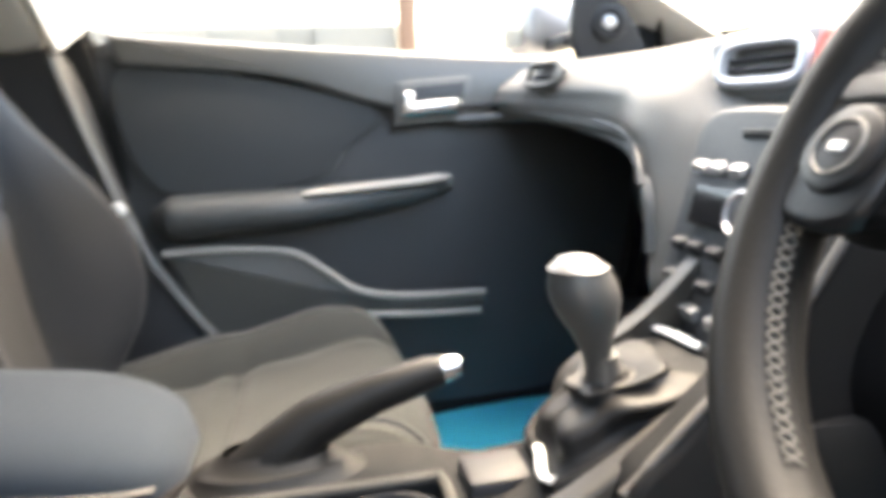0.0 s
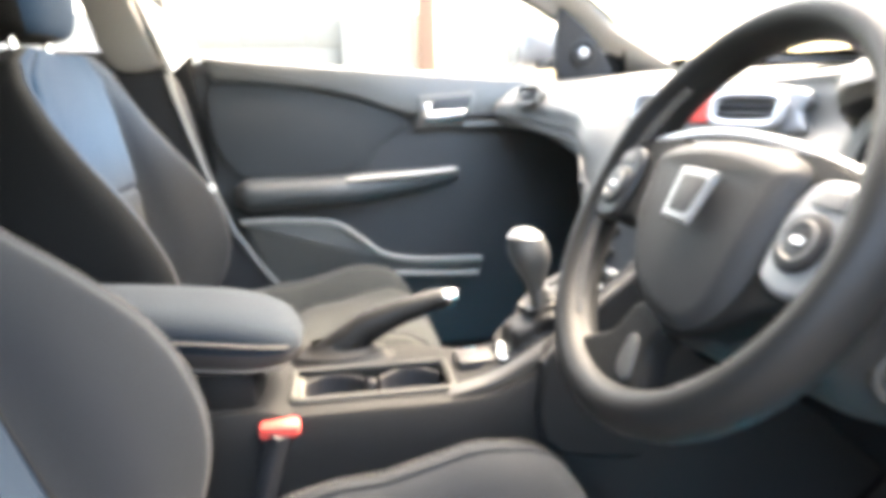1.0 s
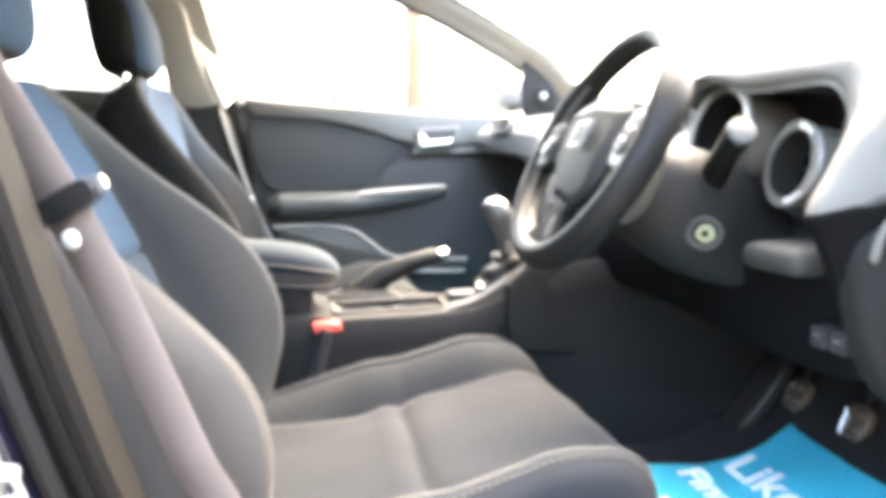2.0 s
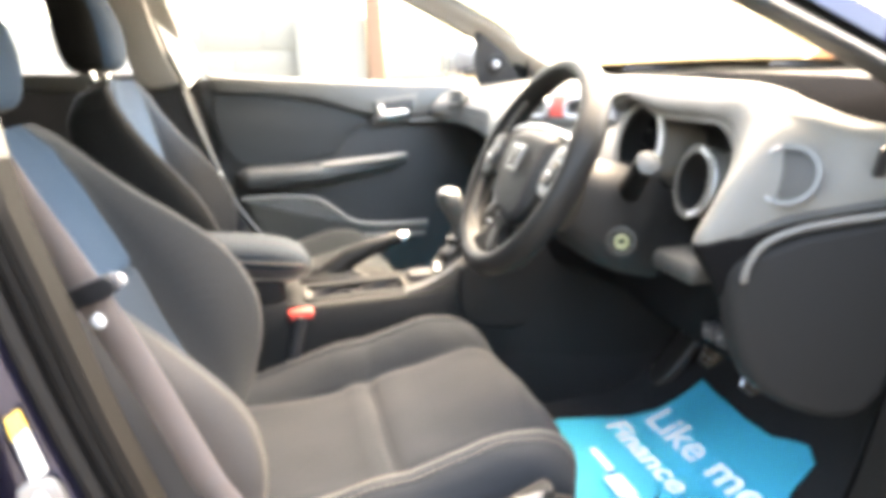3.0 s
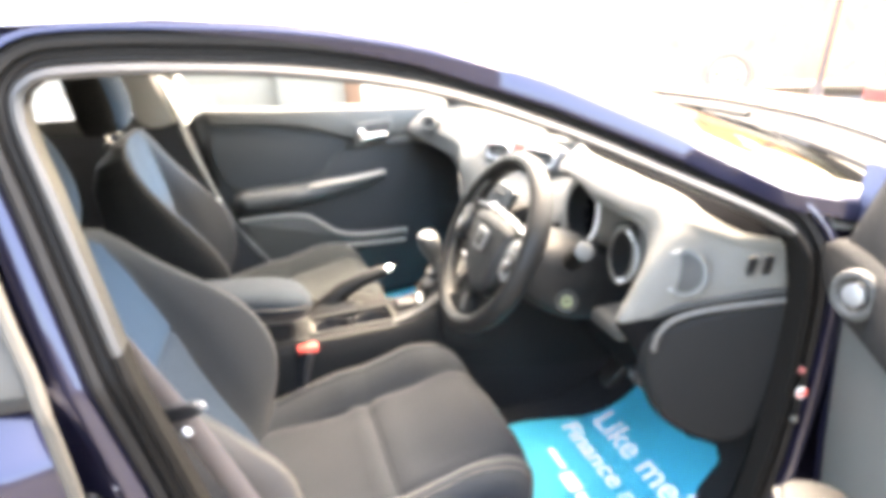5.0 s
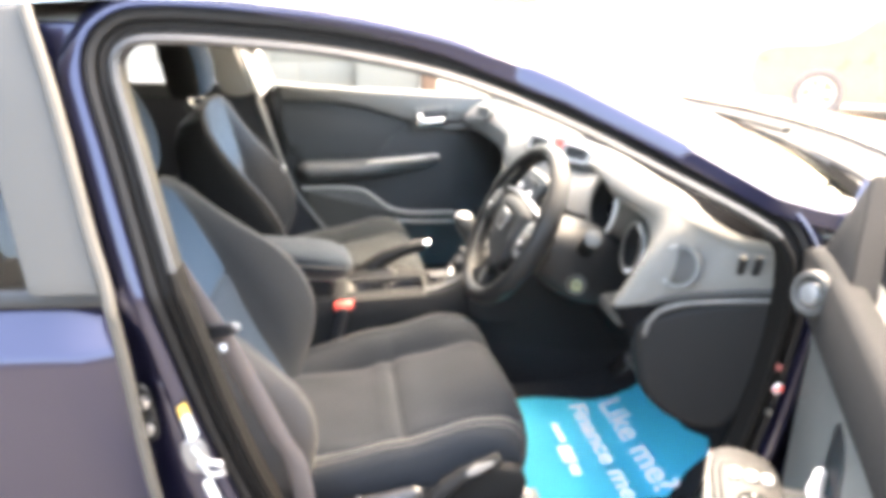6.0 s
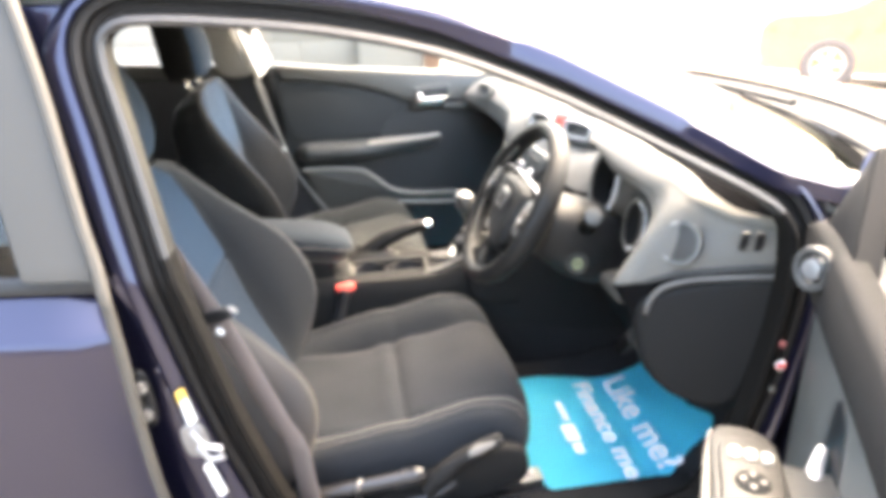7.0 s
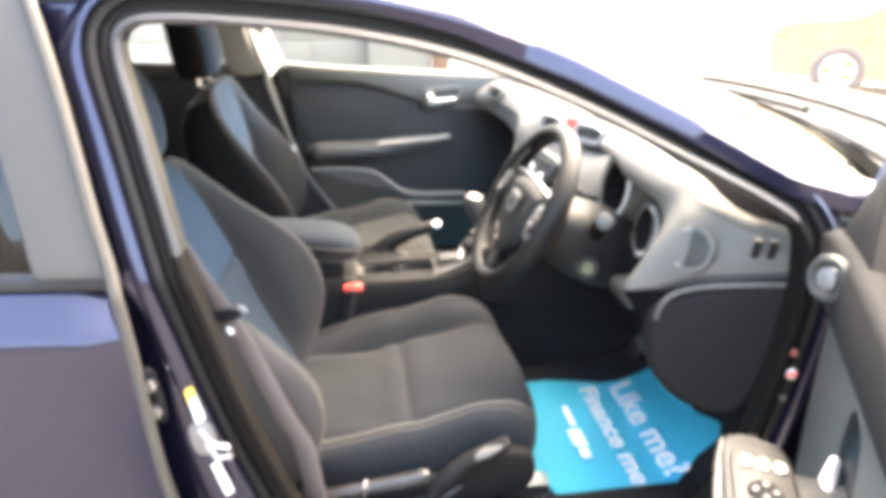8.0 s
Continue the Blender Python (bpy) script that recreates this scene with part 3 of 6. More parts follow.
        return w + (float(np.interp(t, [-0.06, 0.05, 0.4, 0.62], [0.015, 0.03, 0.026, 0.0])) if outer < 0 and sgn == outer else 0.0)

    def insert(t):
        return float(np.interp(t, [0, 0.3, 0.6, 0.8, 0.93, 1], [0.118, 0.138, 0.158, 0.166, 0.15, 0.09]))

    T = np.concatenate([np.linspace(-0.06, 0.5, 22), np.linspace(0.515, 0.6, 12), np.linspace(0.62, 0.86, 10), 0.86 + 0.14 * np.sin(np.linspace(0.1, math.pi / 2, 16))])
    SEAM = 0.555
    rows = []
    for t in T:
        th = float(np.interp(t, [0, 0.5, 0.86, 0.95, 1], [0.115, 0.105, 0.088, 0.066, 0.025]))
        halves = []
        for sgn in (1, -1):
            b, ins, w = bolster_height(t, sgn), insert(t), half_width(t, sgn)
            crest = w - 0.03
            halves.append([(0, -0.006), (sgn * ins * 0.6, -0.002), (sgn * ins * 0.93, 0.003), (sgn * (ins + 0.004), 0.001), (sgn * (ins * 0.6 + crest * 0.4), b * 0.5), (sgn * (crest - 0.012), b * 0.94), (sgn * crest, b), (sgn * (crest + 0.016), b * 0.97),
                           (sgn * (w - 0.002), b * 0.72 - 0.004), (sgn * w, b * 0.2 - 0.02), (sgn * (w - 0.004), -th * 0.6), (sgn * (w - 0.03), -th), (sgn * w * 0.5, -th - 0.008)])
        S = curve(halves[0] + [(0, -th - 0.01)] + halves[1][::-1][:-1], 5, True)
        c = bot + along * t * LEN
        row = []
        for k, (y, d) in enumerate(S):
            if abs(y) < insert(t) and d > -0.03:
                d -= 0.0065 * math.exp(-((t - SEAM) / 0.011) ** 2)
                d += 0.0025 * math.sin(11 * t + 9 * y)
            row.append((c[0] + nor[0] * d, y, c[1] + nor[1] * d))
        rows.append(row)
    n = len(rows[0])

    def where(i, j):
        k = j if j < n // 2 else n - 1 - j
        sgn = 1 if j < n // 2 else -1
        t = T[i]
        if k < 15:
            return "panel" if t >= SEAM else "lower"
        if k < 33:
            upper = "_top" if outer > 0 and t >= SEAM else ""
            return ("outer" if sgn == outer else "inner") + upper
        return "flank_outer" if sgn == outer else "flank"

    made = sorted_faces(rows, where, True, [("flank", 0), ("flank", len(rows) - 1)])
    part("backrest_panel", made["panel"], CLOTH_BLUE if outer < 0 else LIGHT_FADE_PANEL, e, "blue velour backrest panel")
    part("lower_panel", made["lower"], panel_cloth, e, "lower backrest panel in a darker colour")
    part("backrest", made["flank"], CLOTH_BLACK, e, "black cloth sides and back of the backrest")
    part("inner_bolster", made["inner"], CLOTH_DARK if outer < 0 else LIGHT_FADE_PANEL, e, "charcoal cloth raised bolster")
    part("outer_bolster", made["outer"], CLOTH_SLATE if outer < 0 else LIGHT_FADE_SHOULDER, e, "charcoal cloth raised bolster by the door")
    part("outer_flank", made["flank_outer"], CLOTH_DOOR_LIT if outer < 0 else CLOTH_BLACK, e, "cloth flank painted paler for door light" if outer < 0 else "black cloth flank")
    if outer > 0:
        part("inner_shoulder", made["inner_top"], LIGHT_FADE_PANEL, e, "inner shoulder painted blue for sky light")
        part("outer_shoulder", made["outer_top"], LIGHT_FADE_SHOULDER, e, "shoulder by the door tinted for sky light")
    for sgn in (-1, 1):
        j = 33 if sgn > 0 else n - 33
        line = even([rows[i][j] for i in range(2, len(T) - 8)], 260)
        out = Vector((nor[0], 0, nor[1])) * 0.0012
        if sgn == outer and outer < 0:
            for k in (-0.006, 0.005):
                part("seam_stitching", stitches(line, (0, k, 0), out, 0.0011), PIPING, e, "pale stitched seam")
        else:
            part("seam_stitching", stitches(line, (0, 0, 0), out, 0.0014), STITCH_GREY, e, "grey stitched seam")
        j = 15 if sgn > 0 else n - 15
        part("panel_seam", tube([Vector(rows[i][j]) - out * 1.5 for i in range(2, len(T) - 4)], 0.0022, 6), CLOTH_BLACK, e, "sunken panel seam")
    # headrest on two posts
    foot = bot + along * LEN * 0.985 - nor * (0.026 if outer < 0 else 0.045)
    lean_back = r * (0.38 if outer < 0 else 0.6)
    up = np.array([-math.sin(lean_back), math.cos(lean_back)])
    fwd = np.array([up[1], -up[0]])
    for s in (-1, 1):
        a, b = foot - up * 0.02, foot + up * 0.09
        part("headrest_post", tube([(a[0], s * 0.065, a[1]), (b[0], s * 0.065, b[1])], 0.0062, 10), CHROME, e, "chrome headrest post")
        c = foot + up * 0.004
        part("post_collar", disc((c[0], s * 0.065, c[1]), (up[0], 0, up[1]), 0.014, 0.012, 14), PLASTIC, e, "black post collar")
    base = foot + up * 0.033
    HW, HH, HD = 0.134, 0.222 if outer < 0 else 0.205, 0.063
    rows = []
    for k in 0.5 - 0.5 * np.cos(np.linspace(0, math.pi, 26)):
        q = math.sin(math.pi * min(max(k, 0.004), 0.996)) ** 0.16
        lean = 0.012 * math.sin(math.pi * k) - 0.016 * k
        hw, hd = HW * q * (1 - 0.13 * k), HD * q * (1.0 - 0.2 * k)
        row = []
        for a in np.linspace(0, 2 * math.pi, 48, endpoint=False):
            f = hd * math.copysign(abs(math.cos(a)) ** 0.5, math.cos(a)) + lean
            y = hw * math.copysign(abs(math.sin(a)) ** 0.5, math.sin(a))
            f -= 0.012 * (y / HW) ** 2 if math.cos(a) > 0 else 0
            p = base + up * HH * k + fwd * f
            row.append((p[0], y, p[1]))
        rows.append(row)
    made = sorted_faces(rows, lambda i, j: "front" if (j < 8 or j >= 41) and 1 < i < len(rows) - 3 else "shell", True, [("shell", 0), ("shell", len(rows) - 1)])
    part("headrest", made["shell"], CLOTH_BLACK, e, "black cloth headrest shell")
    part("headrest_panel", made["front"], CLOTH_BLUE, e, "blue velour headrest front")
    # frame below
    for s in (-1, 1):
        rail = part("seat_rail", box(-0.5, 0.06, s * 0.2 - 0.02, s * 0.2 + 0.02, 0.302, 0.335, 0.005), ALLOY, e, "bare metal seat rail")
        for x in (-0.4, -0.02):
            part("rail_bracket", box(x - 0.02, x + 0.02, s * 0.2 - 0.014, s * 0.2 + 0.014, 0.33, 0.37, 0.005), PLASTIC, e)
        part("rail_bolt", disc((0.035, s * 0.2, 0.333), (0, 0, 1), 0.011, 0.01, 6), ALLOY, rail)
    part("adjuster_bar", tube([(-0.02, -0.15, 0.34), (0.04, -0.14, 0.335), (0.055, 0.0, 0.334), (0.04, 0.14, 0.335), (-0.02, 0.15, 0.34)], 0.007, 8), ALLOY, e, "metal slide adjuster bar")
    return e


driver_seat = seat(-1, 23.5, CLOTH_BLUE_LOW, "charcoal cloth driver's seat with a blue backrest panel")
driver_seat.location = (0, -0.357, 0)
passenger_seat = seat(1, 10.0, LIGHT_FADE_PANEL, "charcoal cloth passenger seat with blue backrest panel and headrest")
passenger_seat.location = (-0.112, 0.378, 0.036)
part("side_cover", slab(even(curve([(-0.43, 0.40), (-0.3, 0.415), (-0.12, 0.43), (-0.05, 0.425), (-0.04, 0.37), (-0.1, 0.335), (-0.3, 0.325), (-0.44, 0.335)], 6, True), 50, True), lambda u, v, w: (u, -0.25 - w, v), 0.024, 0.01), END_BLACK, driver_seat, "black plastic seat side cover")
part("pump_housing", slab(even(curve([(-0.16, 0.40), (-0.14, 0.45), (-0.07, 0.475), (0.0, 0.46), (0.005, 0.40), (-0.05, 0.37), (-0.13, 0.365)], 6, True), 40, True), lambda u, v, w: (u, -0.262 - w, v), 0.022, 0.01), END_BLACK, driver_seat, "rounded black housing of the height lever")
lever = part("recliner_lever", tube(curve([(-0.41, -0.286, 0.415), (-0.33, -0.29, 0.428), (-0.25, -0.29, 0.436), (-0.19, -0.288, 0.442)], 6), [0.012] * 6 + [0.0135] * 6 + [0.014] * 6 + [0.011], 12, flat=1.2), LEVER, driver_seat, "glossy dark recliner lever")
part("lever_band", ring([(-0.305 + 0.004 * math.cos(a), -0.29 + 0.0155 * math.cos(a), 0.430 + 0.0175 * math.sin(a)) for a in np.linspace(0, 2 * math.pi, 18, endpoint=False)], 0.0022, 6, (1, 0, 0)), ALLOY, lever, "thin bright band round the lever")
part("lower_bar", tube(curve([(-0.29, -0.282, 0.372), (-0.22, -0.284, 0.38), (-0.16, -0.284, 0.392), (-0.13, -0.28, 0.41)], 5), 0.0085, 10), LEVER, driver_seat, "lower dark slide bar")
pump = part("height_lever", tube(curve([(-0.185, -0.288, 0.405), (-0.165, -0.292, 0.43), (-0.135, -0.293, 0.462), (-0.1, -0.293, 0.483), (-0.045, -0.29, 0.503)], 6), [0.016] * 6 + [0.018] * 6 + [0.016] * 6 + [0.0145] * 6 + [0.009], 12, flat=0.95), END_BLACK, driver_seat, "black curved seat height lever")
part("lever_pad", tube([(-0.125, -0.297, 0.476), (-0.09, -0.298, 0.492), (-0.05, -0.295, 0.506)], [0.009, 0.012, 0.007], 10, flat=0.8), PLASTIC_GREY, pump, "pale grey grip of the lever")
part("lap_anchor", tube([(-0.43, -0.28, 0.36), (-0.42, -0.283, 0.4), (-0.405, -0.28, 0.45)], [0.02, 0.022, 0.016], 10, flat=0.4), PLASTIC, driver_seat, "dark lap belt anchor cover")

# rear bench
bench = thing("rear_seat", "dark charcoal cloth rear bench in shadow", "car seat")
part("bench_cushion", box(-1.32, -0.88, -0.62, 0.62, 0.32, 0.55, 0.06, 4), CLOTH_DARK, bench)
part("bench_back", grid([[(-1.32 - 0.28 * t + 0.05 * math.cos(a), y, 0.5 + 0.48 * t + 0.05 * math.sin(a)) for a in [0] for y in np.linspace(-0.62, 0.62, 12)] for t in np.linspace(0, 1, 8)]), CLOTH_DARK, bench)
for y in (-0.36, 0.36):
    part("bench_headrest", box(-1.62, -1.53, y - 0.12, y + 0.12, 0.99, 1.13, 0.035, 4), CLOTH_DARK, bench)


# ---- passenger door, closed ----
pdoor = thing("passenger_door", "closed passenger door with grey trim and dark cloth panel", "car door")
DY = 0.70


def pd(u, v, w):
    """On the passenger door's inner side, w metres towards the cabin."""
    return (u, DY + 0.035 * max(0.0, (v - 0.9) / 0.12) - w, v)


def pd_part(name, outline, base, thick, mat, label="", r=0.006, n=70):
    return part(name, slab(even(outline, n, True), lambda u, v, w: pd(u, v, base + w), thick, r), mat, pdoor, label)


pd_part("door_card", [(-0.5, 1.01), (0.45, 0.955), (0.5, 0.6), (0.5, 0.31), (-0.33, 0.31), (-0.42, 0.5), (-0.49, 0.66), (-0.53, 0.85), (-0.55, 1.0)], -0.03, 0.03, DOOR_CARD, "dark lower door card")
belt = curve([(-0.5, 1.022), (-0.24, 0.997), (0.19, 0.966), (0.36, 0.962)], 10)
seam = curve([(0.36, 0.89), (0.2, 0.9), (0.1, 0.868), (-0.05, 0.885), (-0.24, 0.942), (-0.48, 0.968)], 10)
pd_part("upper_trim", [tuple(p) for p in belt] + [tuple(p) for p in seam], -0.005, 0.024, DOOR_GREY, "smooth grey upper door trim", 0.01, 120)
pd_part("cloth_panel", curve([(-0.478, 0.962), (-0.24, 0.935), (-0.07, 0.882), (-0.13, 0.82), (-0.19, 0.772), (-0.44, 0.768)], 8, True), -0.004, 0.012, DOOR_CLOTH, "dark grey cloth door panel", 0.006, 90)
rows = []
for x in np.linspace(-0.45, 0.05, 40):
    t = (x + 0.45) / 0.5
    zc = float(np.interp(x, [-0.45, -0.2, 0.05], [0.722, 0.728, 0.748]))
    hh = float(np.interp(t, [0, 0.06, 0.5, 0.85, 1], [0.02, 0.038, 0.034, 0.024, 0.008]))
    dd = float(np.interp(t, [0, 0.06, 0.4, 0.9, 1], [0.02, 0.06, 0.065, 0.035, 0.01]))
    rows.append([pd(x, zc + hh * math.sin(a) - 0.012 * math.cos(a) * 0, dd * max(0, math.cos(a)) ** 0.7) for a in np.linspace(-math.pi / 2, math.pi / 2, 14)])
part("armrest", grid(rows, False), DOOR_ARM, pdoor, "padded dark armrest")
part("pull_handle", tube([pd(x, float(np.interp(x, [-0.21, 0.045], [0.752, 0.766])), 0.045 - 0.03 * max(0, (x + 0.05) / 0.1) ** 2) for x in np.linspace(-0.21, 0.045, 16)], [0.006] + [0.012] * 13 + [0.011, 0.005], 10, flat=0.7), PILLAR_BEIGE, pdoor, "pale grey pull handle")
pd_part("handle_surround", [(-0.04, 0.928), (0.09, 0.937), (0.074, 0.862), (-0.05, 0.856)], 0.014, 0.008, DOOR_GREY, "grey handle frame", 0.003, 60)
pd_part("handle_recess", [(-0.028, 0.919), (0.079, 0.926), (0.066, 0.872), (-0.036, 0.867)], 0.018, 0.0055, RUBBER, "black release recess", 0.001, 60)
part("release_handle", slab(even([(-0.03, 0.912), (-0.012, 0.913), (-0.016, 0.893), (0.066, 0.897), (0.06, 0.875), (-0.036, 0.87)], 60, True), lambda u, v, w: pd(u, v, 0.022 + w), 0.014, 0.005), CHROME, pdoor, "chrome door release")
pocket = curve([(-0.44, 0.668), (-0.34, 0.668), (-0.235, 0.655), (-0.18, 0.618), (-0.13, 0.58), (-0.05, 0.562), (0.1, 0.557)], 8)
pd_part("pocket_panel", [tuple(p) for p in pocket] + [(0.1, 0.53), (-0.1, 0.53), (-0.3, 0.5), (-0.38, 0.52)], 0.0, 0.03, DOOR_GREY, "grey map pocket moulding", 0.01, 100)
part("pocket_edge", tube([pd(p[0], p[1], 0.032) for p in pocket], 0.006, 8), PILLAR_BEIGE, pdoor, "pale pocket edging")
part("pocket_lip", tube([pd(x, 0.532 - 0.01 * math.sin((x + 0.1) * 8), 0.03) for x in np.linspace(-0.12, 0.09, 12)], 0.006, 8), PILLAR_BEIGE, pdoor)
part("window_glass", grid([[(x, -side_y(z) + 0.0, z) for x in np.linspace(-0.53, 0.36, 12)] for z in np.linspace(0.95, 1.32, 6)]), GLASS_SIDE, pdoor, "lightly tinted side window").visible_shadow = False
part("sail_panel", slab(even(curve([(0.282, 0.96), (0.4, 0.965), (0.392, 1.0), (0.36, 1.045), (0.29, 1.1), (0.272, 1.1)], 4, True), 48, True), lambda u, v, w: (u, 0.7 - w - 0.2 * max(0, v - 0.97), v), 0.022, 0.006), PLASTIC, pdoor, "black sail panel")
part("tweeter", disc((0.332, 0.665, 1.016), (-0.2, -1, 0), 0.03, 0.008, 24, 0.55), RUBBER, pdoor)
part("tweeter_dome", disc((0.332, 0.665, 1.016), (-0.2, -1, 0), 0.011, 0.008, 16), SILVER, pdoor, "silver tweeter dome")
mir = thing("door_mirror", "door mirror painted pale for glare, outside the passenger window", "mirror")
# silver in place of body blue: the glare is put into the colour
part("mirror_shell", box(0.24, 0.36, 0.84, 1.02, 0.985, 1.1, 0.035, 4), SILVER, mir)
part("mirror_glass", box(0.235, 0.24, 0.86, 1.0, 1.0, 1.085, 0.002), CHROME, mir, "mirror glass")
part("mirror_arm", box(0.28, 0.33, 0.74, 0.86, 0.985, 1.01, 0.008), PLASTIC, mir)

# rear passenger-side door and far trim
rdoor = thing("rear_passenger_door", "dark rear door trim behind the passenger seat", "car door")
part("door_card", slab([(-0.62, 1.025), (-1.5, 1.06), (-1.5, 0.35), (-0.55, 0.35)], lambda u, v, w: (u, 0.72 - w, v), 0.03, 0.008), PLASTIC, rdoor)
part("belt_trim", slab([(-0.66, 1.03), (-1.5, 1.065), (-1.5, 1.02), (-0.66, 0.98)], lambda u, v, w: (u, 0.69 - w, v), 0.02, 0.008), DOOR_GREY, rdoor)
part("rear_quarter", slab([(-1.3, 1.0), (-1.75, 1.05), (-1.75, 1.2), (-1.2, 1.3), (-1.05, 1.26)], lambda u, v, w: (u, 0.66 - w, v), 0.02, 0.008), PILLAR_BEIGE, rdoor)
bp = thing("pillar_cover", "pale grey centre pillar cover with belt slot", "pillar trim")
part("upper_cover", slab(even(curve([(-0.72, 1.25), (-0.63, 1.24), (-0.6, 1.12), (-0.575, 1.03), (-0.57, 0.995), (-0.66, 0.995), (-0.69, 1.1)], 4, True), 50, True), lambda u, v, w: (u, 0.7 - 0.3 * max(0, v - 0.95) - w, v), 0.03, 0.01), PILLAR_BEIGE, bp)
part("lower_cover", slab(even(curve([(-0.66, 0.992), (-0.555, 0.992), (-0.5, 0.8), (-0.455, 0.65), (-0.38, 0.53), (-0.34, 0.42), (-0.5, 0.42), (-0.6, 0.7)], 4, True), 50, True), lambda u, v, w: (u, 0.695 - w, v), 0.025, 0.01), PLASTIC, bp, "black lower pillar cover")
part("edge_strip", tube([(-0.56, 0.672, 0.98), (-0.53, 0.672, 0.87), (-0.49, 0.672, 0.74), (-0.455, 0.672, 0.65), (-0.4, 0.672, 0.56), (-0.35, 0.672, 0.49)], 0.015, 8, flat=0.6), DOOR_GREY, bp, "grey pillar edge strip")
part("trim_clip", disc((-0.494, 0.655, 0.746), (0, -1, 0), 0.012, 0.006, 16), WHITE, bp)
# bright light on the pillar edge, built as a white slab
part("lit_reveal", slab(even([(-0.565, 1.18), (-0.51, 1.032), (-0.548, 0.985), (-0.565, 1.03), (-0.622, 1.18)], 40, True), lambda u, v, w: (u + 0.7 * w, 0.665 + 0.9 * (u + 0.546 + 0.385 * (v - 1.03)) - 0.7 * w, v), 0.012, 0.003), WHITE, bp, "window reveal painted white as bright light")


# ---- dashboard ----
dash = thing("dashboard", "grey and black moulded dashboard with twin binnacles", "dashboard")
